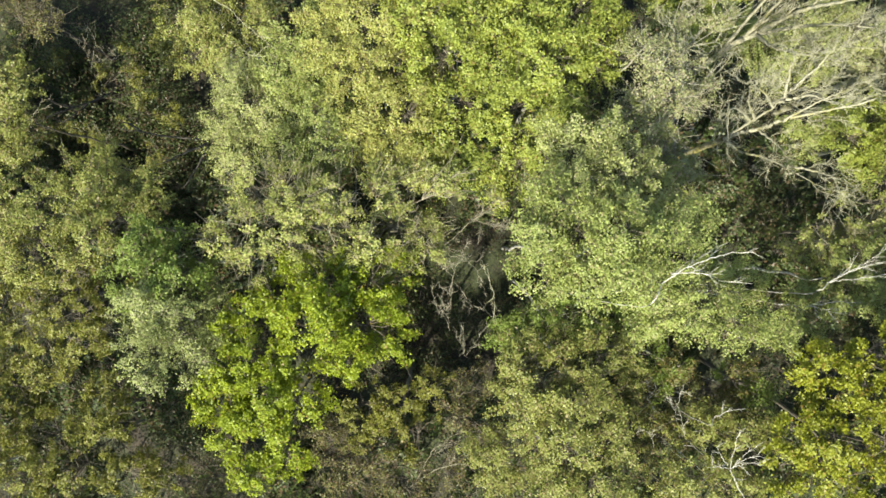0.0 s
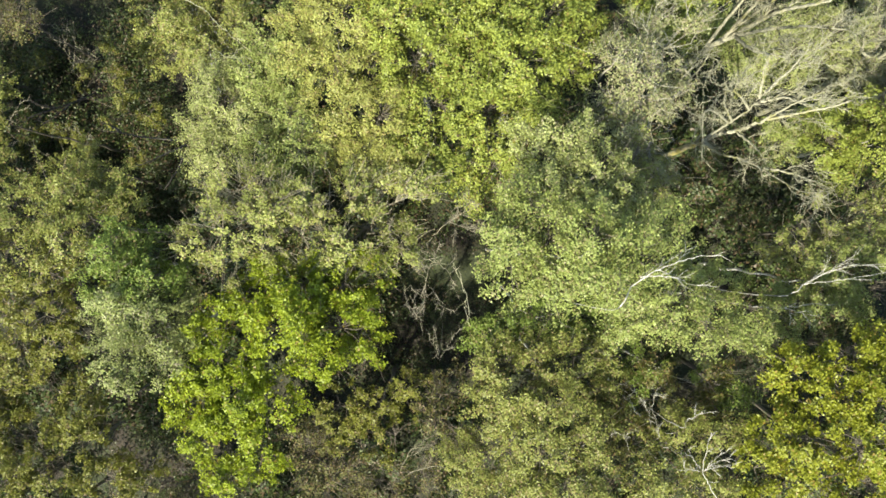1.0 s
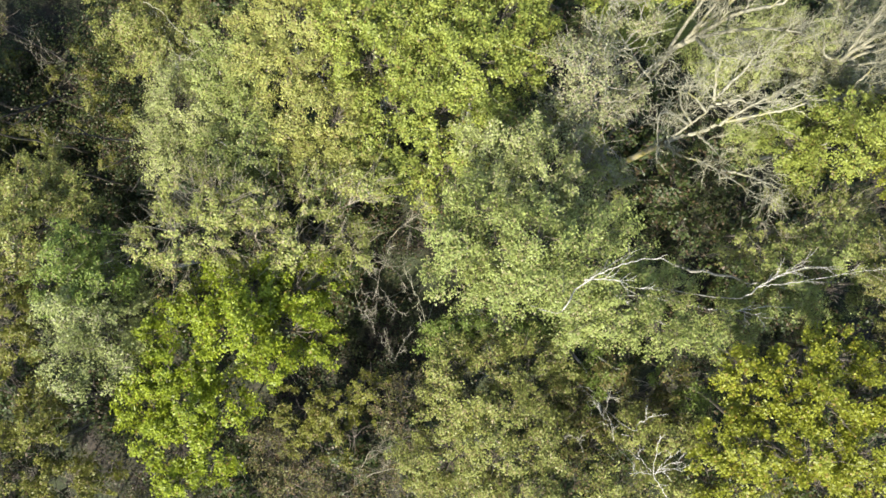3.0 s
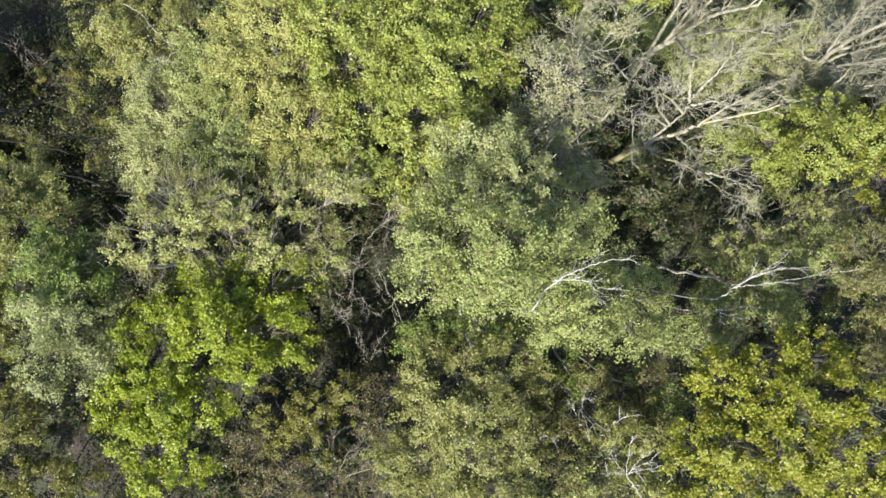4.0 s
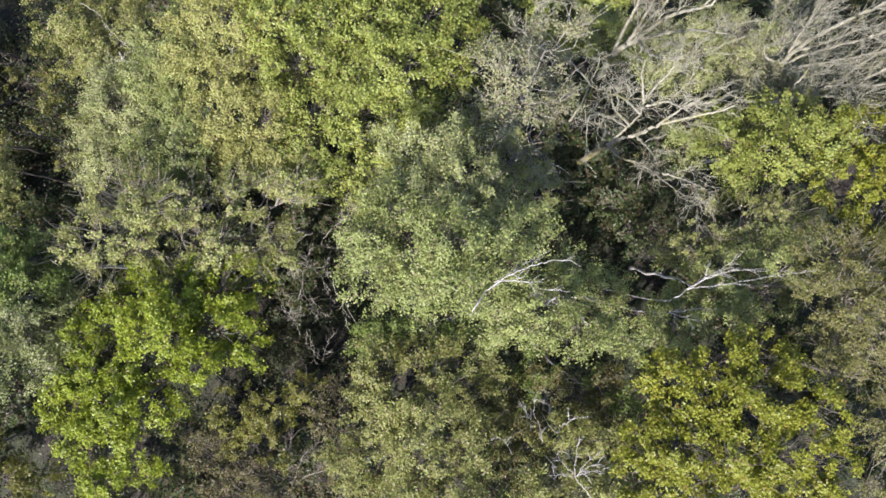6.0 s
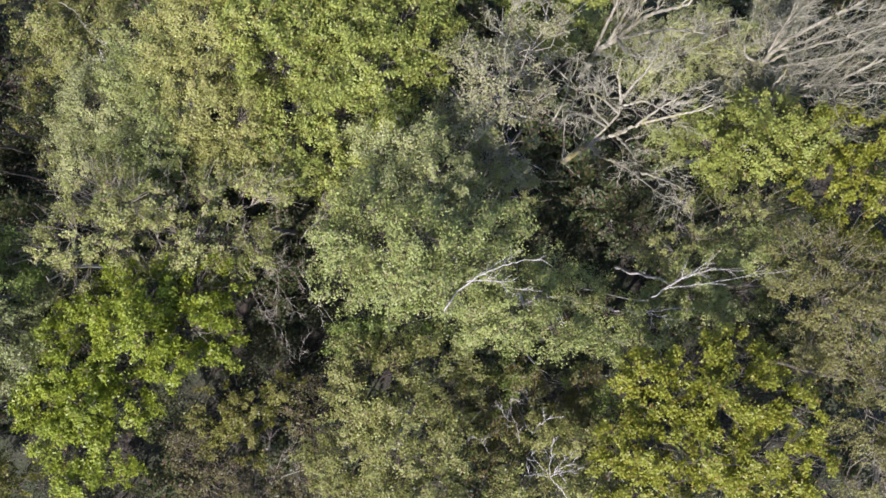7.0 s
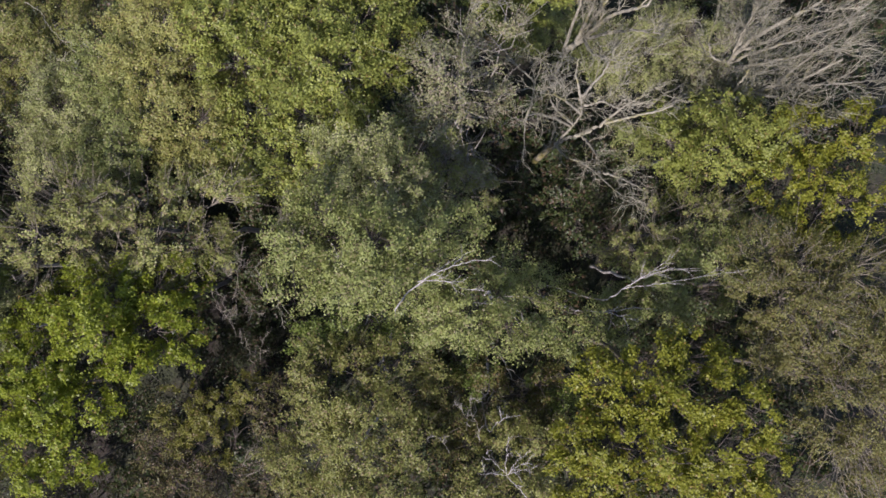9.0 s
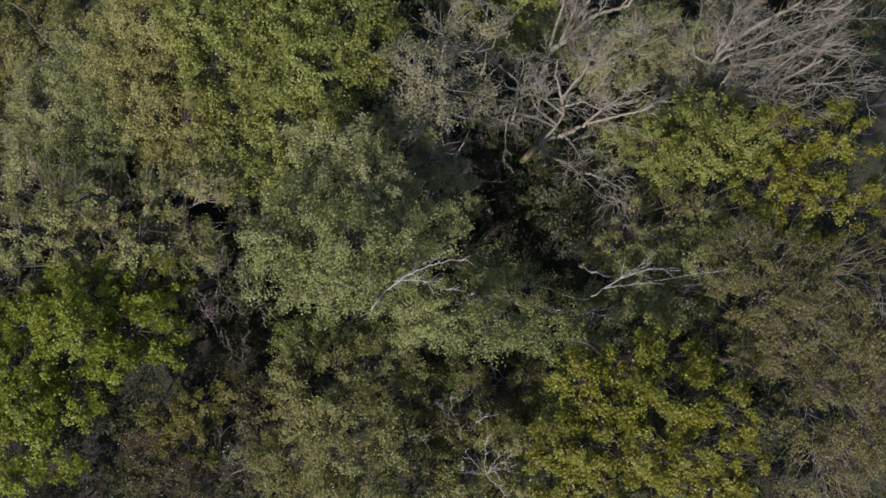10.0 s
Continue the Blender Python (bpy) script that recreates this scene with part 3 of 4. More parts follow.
leafy_tree("goat_willow", "twiggy", "low olive goat willow beside a shaded hollow", "tree",
           [(11.47, 0.92, 12.05, 0.78), (12.61, 0.83, 12.25, 0.84), (11.49, 0.02, 12.45, 0.72), (10.71, 0.02, 11.85, 0.63), (13.58, 1.14, 12.45, 0.64)], seed=36)
leafy_tree("birch", "birch", "olive-brown birch with white leaning stems", "tree",
           [(11.88, -0.59, 13.15, 0.77), (13.12, -0.12, 13.15, 0.77), (12.94, -1.04, 13.55, 0.75), (13.77, -0.27, 13.75, 0.75), (11.88, -1.45, 13.15, 0.61), (10.39, -1.69, 12.95, 0.68), (9.91, -2.16, 12.95, 0.52), (11.01, -1.07, 12.95, 0.61)], seed=37, group="birches in the wood")
leafy_tree("alder", "russet", "grey-brown alder just breaking into leaf", "tree",
           [(13.86, 0.05, 14.65, 0.81), (14.88, -0.24, 14.95, 0.85), (14.25, -1.11, 14.75, 0.81), (15.35, -1.38, 14.85, 0.85), (13.55, -0.84, 14.35, 0.6), (16.36, -0.52, 14.85, 0.93), (14, -2.01, 14.35, 0.67)], seed=38)
leafy_tree("alder", "russet", "brown budding alder with dense fine twigs", "tree",
           [(15.08, -2.43, 14.55, 0.87), (15.95, -3.3, 14.55, 0.87), (14.54, -2.77, 14.15, 0.68), (15.98, -4.6, 13.95, 0.81), (16.97, -2.42, 14.55, 0.95), (17.24, -3.92, 14.35, 0.96), (16.88, -5.49, 13.95, 0.98), (16.39, -6.3, 13.75, 0.9), (17.96, -4.84, 14.15, 0.97), (17.85, -3.01, 14.55, 0.95), (17.73, -1.53, 14.75, 0.94)], seed=39)
leafy_tree("hazel", "olive", "olive hazel at the far end of the wood", "tree",
           [(19.06, -0.28, 12.25, 0.97), (19.26, 0.84, 12.45, 0.96), (19.73, -6.97, 11.45, 1.0), (18.9, -7.3, 11.45, 0.92)], seed=40)
leafy_tree("willow", "dull", "olive-green willow with broad soft crown", "tree",
           [(-11.03, 1.24, 13.65, 0.88), (-9.49, 1.59, 14.05, 0.87), (-8.22, 1.52, 14.05, 0.75), (-10.83, 0.24, 14.05, 0.97), (-9.31, 0.31, 14.45, 0.85), (-12.25, 0.93, 13.65, 0.99), (-8.51, 0.76, 14.25, 0.67)], seed=41)
leafy_tree("willow", "green", "darker green willow beside pale birch", "tree",
           [(-8.06, 0.02, 14.45, 0.76), (-7.25, 0.02, 14.25, 0.68), (-7.7, -0.85, 14.85, 0.72), (-6.83, -0.85, 14.85, 0.65), (-6.57, -0.43, 14.05, 0.52)], seed=42)
leafy_tree("birch", "silver", "pale silvery-green birch with rounded crown", "tree",
           [(-7.48, -1.47, 15.25, 0.73), (-7.9, -2.1, 15.25, 0.59), (-6.64, -2.06, 15.65, 0.8), (-7.37, -2.72, 15.35, 0.7), (-6.52, -2.82, 15.15, 0.6), (-6.39, -1.65, 14.65, 0.65)], seed=43, group="birches in the wood")
leafy_tree("goat_willow", "tuft", "olive-brown goat willow with ragged crown", "tree",
           [(-11.6, -0.59, 13.45, 0.89), (-10.27, -0.59, 13.65, 0.84), (-11.65, -1.78, 13.05, 0.94), (-10.23, -1.76, 13.25, 0.85), (-11.74, -3.06, 12.25, 0.89), (-10.27, -2.87, 12.45, 0.8), (-9.44, -1.06, 13.45, 0.58), (-12.97, -1.41, 12.65, 0.96), (-13.77, -0.46, 12.65, 0.96), (-13.74, -2.58, 12.15, 0.98)], seed=44)
leafy_tree("hazel", "tuft", "olive hazel clump with twiggy gaps", "tree",
           [(-11.41, -4.36, 10.85, 0.82), (-10.12, -4.41, 11.05, 0.82), (-11.37, -5.63, 11.65, 0.91), (-9.96, -5.46, 11.65, 0.91), (-9.6, -6.2, 11.15, 0.6)], seed=45)
leafy_tree("hazel", "tuft", "shaded olive hazel at the wood edge", "tree",
           [(-14.16, -4.22, 11.15, 1.02), (-13.65, -3.37, 11.15, 0.85), (-13.23, -4.48, 10.65, 0.78), (-14.79, -5.52, 10.65, 0.95), (-12.79, -5.1, 10.15, 0.62)], seed=46)
leafy_tree("hazel", "tuft", "yellow-green hazel, loose many-stemmed crown", "tree",
           [(-12.11, -6.57, 12.15, 0.9), (-10.73, -6.65, 12.15, 0.9), (-9.46, -6.71, 11.65, 0.86), (-13.13, -5.47, 10.85, 0.72), (-8.56, -7.08, 10.65, 0.78), (-13.54, -5.96, 11.65, 0.91)], seed=47)
leafy_tree("hazel", "brown", "thin brown hazel with few leaves", "tree",
           [(-7.6, -7.5, 9.15, 0.88), (-6.5, -7.87, 9.15, 0.83), (-8.18, -7.9, 9.65, 0.81)], seed=48)
leafy_tree("hawthorn", "tuft", "ragged hawthorn, grey twigs and scattered leaves", "tree",
           [(-2.39, -4.68, 11.65, 0.76), (-1.32, -4.52, 11.65, 0.76), (-0.32, -4.19, 11.65, 0.63), (-0.75, -5.56, 11.45, 0.73), (-1.96, -5.8, 11.15, 0.68)], seed=49)
leafy_tree("hawthorn", "brown", "reddish-brown hawthorn with bare twigs", "tree",
           [(-3.33, -6.22, 10.15, 0.79), (-2.2, -6.78, 10.65, 0.83), (-2.89, -7.39, 10.65, 0.83), (-1.13, -7.01, 11.05, 0.81), (-3.95, -5.98, 9.65, 0.63)], seed=50)
leafy_tree("hawthorn", "brown", "grey-brown hawthorn leaning over dead branches", "tree",
           [(0.52, -4.77, 12.05, 0.68), (0.76, -5.88, 12.15, 0.68), (0.09, -6.84, 11.65, 0.73), (1.09, -3.95, 12.05, 0.62), (0.59, -3.52, 11.65, 0.53)], seed=51)
leafy_tree("blackthorn", "pale", "grey twiggy blackthorn with sparse leaf", "tree",
           [(5.55, 4.65, 15.15, 0.62), (5.83, 3.8, 15.15, 0.6), (5.01, 3.91, 14.95, 0.51), (5.6, 2.82, 14.55, 0.52), (6.3, 2.19, 14.35, 0.49), (5.21, 3.3, 14.75, 0.46), (6, 5.76, 14.6, 0.5), (6.64, 5.07, 14.4, 0.5), (6.98, 4.21, 14.2, 0.48), (5.08, 4.97, 14.8, 0.5), (7.14, 6.32, 14.2, 0.5)], seed=52)
leafy_tree("hazel", "hornbeam", "bright green hazel under bare branches", "tree",
           [(7.77, 7.31, 10.85, 0.86), (8.5, 8.15, 10.65, 0.87), (7.12, 7.98, 10.65, 0.78)], seed=53)
leafy_tree("hazel", "grey_birch", "pale green hazel under the poplar branches", "tree",
           [(11.21, 6.18, 8.95, 0.92), (12.23, 6.5, 9.15, 0.94), (11.39, 7.11, 8.95, 0.82), (12.5, 7.48, 8.95, 0.87), (13.33, 6.14, 9.15, 0.81), (13.73, 7.15, 9.45, 0.9)], seed=54)
leafy_tree("hazel", "birch", "light green hazel below a leaning poplar stem", "tree",
           [(11.66, 3.61, 8.65, 0.74), (12.6, 3.88, 8.85, 0.77), (13.39, 4.32, 8.85, 0.69), (10.92, 3.36, 8.25, 0.53)], seed=55)
leafy_tree("hazel", "birch", "light green hazel between poplar stems", "tree",
           [(9, 7.39, 7.85, 0.86), (9.95, 8.16, 7.85, 0.86), (10.52, 6.81, 7.85, 0.86), (8.04, 7.87, 7.85, 0.86)], seed=56)
leafy_tree("hazel", "pale", "grey-green hazel at the foot of a poplar", "tree",
           [(14.16, 5.99, 9.05, 0.91), (15.1, 6.83, 9.35, 0.94), (14.9, 5.61, 9.05, 0.83), (13.61, 6.9, 9.05, 0.83), (15.82, 5.92, 9.35, 0.99), (15.63, 8, 9.05, 1)], seed=57)
leafy_tree("hazel", "twiggy", "brownish hazel scrub beneath the bare poplar", "tree",
           [(4.83, 2.84, 14.6, 0.57), (5.56, 2.45, 14.8, 0.57), (6.4, 2.08, 14, 0.52), (5.38, 1.7, 15, 0.57), (6.33, 3.08, 13.4, 0.52), (4.6, 3.48, 14.8, 0.47), (6.65, 1.43, 13.4, 0.47)], seed=91)
leafy_tree("hazel", "dark", "green hazel in the shaded hollow, leaf colour darkened for shade", "tree",
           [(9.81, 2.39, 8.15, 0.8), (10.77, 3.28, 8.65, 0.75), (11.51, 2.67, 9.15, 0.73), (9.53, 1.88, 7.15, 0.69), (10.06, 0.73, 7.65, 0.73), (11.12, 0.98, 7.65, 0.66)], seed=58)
leafy_tree("elder", "dark", "low elder bush in a shaded gap, leaf colour darkened for shade", "shrub",
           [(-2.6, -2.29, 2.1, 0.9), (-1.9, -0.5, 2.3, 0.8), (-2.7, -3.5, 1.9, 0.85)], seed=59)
bare_tree("poplar", "tall bare poplar with mossy trunk and crooked pale branches", "tree", "poplar",
          [[(8.98, 3.42, -0.15), (9, 3.47, 3), (9.03, 3.53, 6.5), (9.12, 3.56, 9.5)], [(9.12, 3.56, 9.5), (9.5, 3.71, 10), (9.83, 3.71, 10.8), (10.18, 3.85, 11.7), (10.73, 3.91, 12.6), (11.25, 3.97, 13.2), (11.73, 4.05, 13.8)], [(9.21, 3.65, 9.7), (9.43, 3.91, 11), (9.46, 4.04, 12.5), (9.22, 4.14, 14), (9.15, 4.19, 14.9)], [(9.14, 3.48, 9.6), (9.34, 3.07, 10.3), (9.64, 2.81, 11.2), (9.87, 2.45, 12.2), (10.07, 1.99, 13.2), (10.28, 1.62, 14)], [(9.22, 4.14, 14), (8.92, 4.54, 15), (8.85, 4.9, 15.6)], [(9.16, 4.19, 14.5), (9.54, 4.64, 15.2), (9.66, 4.86, 15.5)], [(9.25, 4.05, 13.6), (9.68, 4.04, 14.5), (10.04, 3.73, 15)], [(9.38, 4.03, 12.8), (8.61, 4.26, 14), (8.02, 4.25, 14.6)], [(9.43, 3.91, 11), (8.42, 3.95, 12.8), (7.81, 3.79, 13.8), (7.67, 3.22, 14)], [(9.44, 3.91, 11.3), (8.62, 4.16, 13), (8.31, 4.44, 14)], [(9.77, 3.69, 10.7), (9.96, 3.14, 11.6), (10.01, 2.87, 12)], [(10.18, 3.85, 11.7), (10.45, 4.08, 13), (10.82, 4.25, 14.2)], [(9.98, 2.39, 12.4), (10.4, 2.13, 13.4), (10.82, 1.76, 14.2)]], 0.125, twig_level=3, spread=0.6, kids=3, lift=0.25, reach=1.2, crook=0.24, first=0.9, share=0.33, lead=1.7, tip=0.8, foot_bark="lichen", seed=60)
bare_tree("poplar", "bare poplar with several rising stems", "tree", "poplar",
          [[(9.78, 6.78, -0.15), (9.79, 6.82, 4), (9.62, 6.81, 8.3), (9.95, 6.85, 10), (10.13, 6.86, 11.6), (10.37, 6.79, 13), (10.87, 6.58, 14.5)], [(9.54, 6.78, 8), (9.54, 7.15, 10.2), (9.52, 7.41, 12), (9.43, 7.66, 13.5)], [(9.74, 6.87, 8.6), (10, 7.08, 10.8), (10.05, 7.11, 13), (10.29, 7.34, 14)], [(9.87, 6.86, 9.6), (10.41, 6.63, 11.5), (10.86, 6.26, 13.2), (11.28, 5.8, 14.6)], [(9.95, 6.85, 10), (9.98, 6.03, 11.5), (10.45, 5.43, 13)], [(9.78, 6.87, 9.2), (9.87, 7.19, 11.6), (9.77, 7.38, 13.4)]], 0.13, twig_level=3, spread=0.45, kids=4, lift=0.3, reach=1.7, crook=0.15, share=0.5, first=0.5, seed=61)
bare_tree("poplar", "bare poplar, fan of fine pale branches", "tree", "poplar",
          [[(14.55, 5.95, -0.15), (14.6, 6, 4.5), (14.68, 6, 8.9), (14.56, 6.14, 10.3), (14.44, 6.24, 12), (14.66, 6.33, 13.8), (15.16, 6.5, 15)], [(14.56, 6.14, 10.3), (14.27, 6.49, 12), (14.05, 6.78, 13.8)], [(14.64, 6.12, 9.6), (14.77, 5.99, 12), (15.03, 5.81, 14), (15.74, 5.91, 15.3)], [(14.56, 6.13, 9.8), (13.98, 6.25, 10.2), (13.68, 6.54, 10.8)], [(14.49, 6.19, 11.2), (14.68, 6.02, 13.2), (14.91, 6.03, 14.6)], [(14.69, 6.08, 9.2), (14.92, 5.76, 11.2), (15.01, 5.51, 13), (15.51, 5.37, 14.6)]], 0.12, twig_level=3, spread=0.5, kids=4, lift=0.3, reach=2.0, crook=0.15, share=0.46, first=0.5, seed=62)
bare_tree("poplar", "leaning bare poplar with dense fan of upright twigs", "tree", "poplar",
          [[(14.7, 5.67, -0.15), (14.44, 5.45, 3.5), (14.13, 5.17, 7), (14.25, 4.79, 10.2), (14.92, 4.9, 11.2), (15.44, 4.95, 12), (15.66, 4.98, 13.3), (16, 5.17, 14.5)], [(15.44, 4.92, 12), (15.88, 4.7, 13.5), (16.45, 4.58, 14.5)], [(14.92, 4.9, 11.2), (15.22, 4.49, 12.5), (15.57, 3.92, 13.5)], [(15.31, 4.93, 11.5), (15.51, 5.37, 13.3), (15.89, 5.71, 15)], [(14.35, 4.79, 10.4), (14.36, 5.25, 12), (14.13, 5.47, 13.2)]], 0.11, twig_level=3, spread=0.5, kids=4, lift=0.3, reach=1.9, crook=0.15, share=0.42, first=0.5, seed=64)
bare_tree("ash", "leafless ash, grey twiggy crown", "tree", "wand",
          [[(8.6, 5.02, -0.15), (8.6, 5.05, 5), (8.34, 5.22, 10.5), (7.88, 5.45, 11.6), (7.18, 5.59, 13), (6.48, 5.58, 14), (5.75, 5.79, 15.2)], [(8.3, 5.27, 10.7), (8.35, 5.5, 12), (8.22, 5.67, 13)], [(7.57, 5.59, 12.2), (6.66, 6.02, 13.8), (6.11, 6.21, 15)], [(7.1, 5.63, 13), (6.25, 5.2, 14), (5.77, 5.17, 14.8)], [(8.34, 5.22, 10.5), (7.43, 4.65, 12.5), (6.66, 4.17, 13.8)]], 0.04, twig_level=3, spread=0.8, kids=3, reach=1.1, crook=0.28, first=0.5, seed=63)
bare_tree("sapling", "thin pale sapling beside grey twiggy blackthorn", "tree", "grey",
          [[(6.3, 3.2, -0.15), (6.35, 3.3, 6), (6.77, 3.75, 12), (6.28, 3.92, 13), (6.01, 4.21, 13.6), (5.88, 4.48, 14.2)], [(6.77, 3.75, 12), (7.06, 3.47, 12.8), (7.15, 3.1, 13.2)], [(6.28, 3.92, 13), (5.61, 3.67, 13.6), (5.01, 3.95, 14.2)], [(6.01, 4.21, 13.6), (6.22, 4.55, 14.2), (6.24, 4.84, 14.6)]], 0.022, twig_level=2, spread=0.7, kids=3, reach=0.5, crook=0.28, first=0.5, seed=87)
bare_tree("birch", "bare birch stem, chalk-white forked top", "tree", "birch",
          [[(4.44, -1.72, -0.15), (4.5, -1.6, 7.65), (4.4, -1.29, 17.75), (4.84, -0.68, 18.25), (5.52, -0.28, 18.55), (6.16, -0.07, 18.65)], [(4.94, -0.55, 18.35), (5.52, -0.53, 18.55), (5.97, -0.69, 18.65)]], 0.02, twig_level=2, spread=0.5, kids=2, reach=0.6, first=0.6, group="birches in the wood", seed=65)
bare_tree("birch", "bare white birch leaning out with forked branches", "tree", "birch",
          [[(9.79, -1.39, -0.15), (9.86, -1.32, 6.6), (9.85, -1.22, 13.7), (10.42, -0.82, 14.2), (11.04, -0.48, 14.5), (11.54, -0.33, 14.7)], [(10.31, -0.9, 14.1), (11.11, -0.75, 14.5), (12.8, -0.44, 14.9)], [(10.53, -0.75, 14.3), (11.02, -0.37, 14.7)]], 0.021, twig_level=2, spread=0.4, kids=2, reach=0.8, first=0.6, group="birches in the wood", seed=66)
bare_tree("birch", "thin bare white birch above brown scrub", "tree", "birch",
          [[(8.88, -1.49, -0.15), (8.95, -1.5, 6.45), (8.96, -1.47, 13.4), (9.47, -1.53, 13.7), (10.01, -1.53, 13.9), (10.69, -1.4, 14.1)], [(9.93, -1.53, 13.9), (10.46, -1.7, 14.1)]], 0.02, twig_level=2, spread=0.5, kids=2, reach=0.6, first=0.6, group="birches in the wood", seed=67)
bare_tree("birch", "dead white birch top with star of branches", "tree", "birch",
          [[(8.57, -7.49, -0.15), (8.48, -7.32, 6.25), (8.09, -6.82, 13.6), (7.41, -5.89, 15.3), (7.07, -5.41, 15.9), (7.04, -4.84, 16.3), (7.06, -4.3, 16.6)], [(7.07, -5.41, 15.9), (7.27, -5.13, 16.2), (7.55, -4.89, 16.5)], [(7.13, -5.38, 15.9), (7.4, -5.21, 16.2), (7.63, -5.08, 16.5)], [(7.15, -5.29, 16), (7.27, -4.98, 16.3), (7.5, -4.73, 16.5)], [(7.04, -5.41, 15.9), (6.76, -5.32, 16.1), (6.5, -5.21, 16.3)], [(7.01, -5.35, 15.9), (6.74, -5.02, 16.2), (6.54, -4.73, 16.5)]], 0.013, twig_level=2, spread=0.5, kids=1, reach=0.35, crook=0.2, first=0.6, group="birches in the wood", seed=68)
bare_tree("birch", "thin white birch branch among green leaves", "tree", "birch",
          [[(6.74, -4.76, -0.15), (6.76, -4.72, 7.0), (6.65, -4.46, 15), (6.83, -4.25, 15.4), (7, -4.07, 15.7), (7.26, -3.95, 15.9)], [(6.98, -4.1, 15.6), (6.91, -3.9, 15.8), (6.9, -3.72, 16)]], 0.013, twig_level=2, spread=0.5, kids=1, reach=0.25, first=0.6, group="birches in the wood", seed=69)
bare_tree("sapling", "wiry grey sapling with curled twigs among birches", "tree", "grey",
          [[(6.54, -5.36, -0.15), (6.53, -5.26, 6.7), (6.51, -5.16, 13.4), (6.43, -4.59, 14), (6.22, -4.09, 14.4), (6.26, -3.54, 14.8)], [(6.36, -4.49, 14.1), (6.09, -4.26, 14.5), (5.96, -3.92, 14.7)], [(5.69, -5.35, 14), (5.49, -4.95, 14.4), (5.24, -4.72, 14.6)]], 0.008, twig_level=2, spread=0.8, kids=3, reach=0.35, crook=0.3, first=0.3, lift=0.0, seed=70)
bare_tree("sapling", "bare grey-brown sapling in a dark gap", "tree", "sallow",
          [[(0.36, -1.53, -0.15), (0.34, -1.48, 5), (0.29, -1.38, 10), (0.24, -1.18, 14.2), (0.26, -0.66, 15.2), (0.41, -0.34, 15.6), (0.84, -0.31, 15.8)], [(0.29, -0.85, 15), (0.52, -1.12, 15.3), (0.58, -1.32, 15.4), (0.78, -1.43, 15.5)], [(0.62, -0.34, 15.7), (0.84, -0.53, 15.8), (0.91, -0.79, 15.7), (1.06, -1.1, 15.5)], [(0.26, -0.69, 15.2), (0.19, -1.05, 15.2), (0.21, -1.4, 15)], [(0.33, -0.39, 15.5), (0.49, -0.18, 15.8), (0.55, 0.09, 16)], [(0.26, -0.69, 15.2), (0.05, -0.51, 15.5), (0.21, -0.18, 15.7)]], 0.008, twig_level=2, spread=0.9, kids=2, reach=0.4, crook=0.32, first=0.35, lift=0.0, seed=71)
bare_tree("sapling", "bare sapling with curling thin twigs", "tree", "sallow",
          [[(0.69, -3.12, -0.15), (0.67, -3.07, 5), (0.62, -2.97, 10), (0.57, -2.77, 14.2), (0.52, -2.27, 15.2), (0.49, -1.84, 15.6)], [(0.59, -2.66, 14.4), (0.4, -2.37, 15), (0.33, -2.22, 15.2)], [(0.63, -2.84, 14.2), (0.81, -2.44, 15), (1, -2.08, 15.4)]], 0.008, twig_level=2, spread=0.8, kids=2, reach=0.4, crook=0.3, first=0.4, lift=0.0, seed=72)
bare_tree("sapling", "thin pale sapling with drooping twig ends in a dark gap", "tree", "sallow",
          [[(-0.01, -1.95, -0.15), (-0.03, -1.9, 5), (-0.08, -1.8, 10), (-0.13, -1.6, 14.6), (-0.23, -1.27, 15.2), (-0.27, -0.99, 15.6), (-0.1, -0.83, 15.8)], [(-0.21, -1.31, 15.2), (-0.06, -1.55, 15.2), (0.09, -1.83, 15)], [(-0.16, -1.12, 15.3), (-0.02, -1.32, 15.4), (0.06, -1.55, 15.2)]], 0.008, twig_level=2, spread=0.8, kids=2, reach=0.4, crook=0.35, first=0.4, lift=-0.1, seed=73)
bare_tree("birch", "single bare pale branch arching over a dark gap", "tree", "wand",
          [[(1.52, -2.22, -0.15), (1.5, -2.17, 5), (1.45, -2.07, 10), (1.4, -1.87, 13.2), (1.3, -1.15, 15.2), (1.19, -0.95, 15.7), (1.1, -0.67, 15.9), (0.9, -0.35, 16.1)], [(1.3, -1.15, 15.2), (1.25, -1.35, 15), (1.29, -1.62, 14.8)]], 0.008, twig_level=2, spread=0.5, kids=1, reach=0.3, crook=0.2, first=0.6, group="birches in the wood", seed=74)
bare_tree("sapling", "pale leafless branch leaning over the gap", "tree", "sallow",
          [[(0.05, 0.1, -0.15), (0.12, 0.2, 6.0), (0.26, 0.29, 12), (0.86, 0.82, 13.4), (1.56, 1.18, 14.2)], [(0.86, 0.82, 13.4), (1.41, 0.58, 14)]], 0.018, twig_level=3, spread=0.6, kids=3, reach=0.7, first=0.5, seed=75)
bare_tree("sapling", "crooked bare sapling over brown scrub", "tree", "sallow",
          [[(-1.61, -7.96, -0.15), (-1.49, -7.78, 5.0), (-1.26, -7.6, 10), (-0.25, -6.56, 11.8), (0.6, -6.18, 12.6), (1.09, -6.55, 13)], [(-0.84, -7.19, 10.8), (-0.24, -5.84, 12), (0.28, -5.53, 12.6)]], 0.018, twig_level=3, spread=0.6, kids=3, reach=0.8, first=0.4, seed=76)
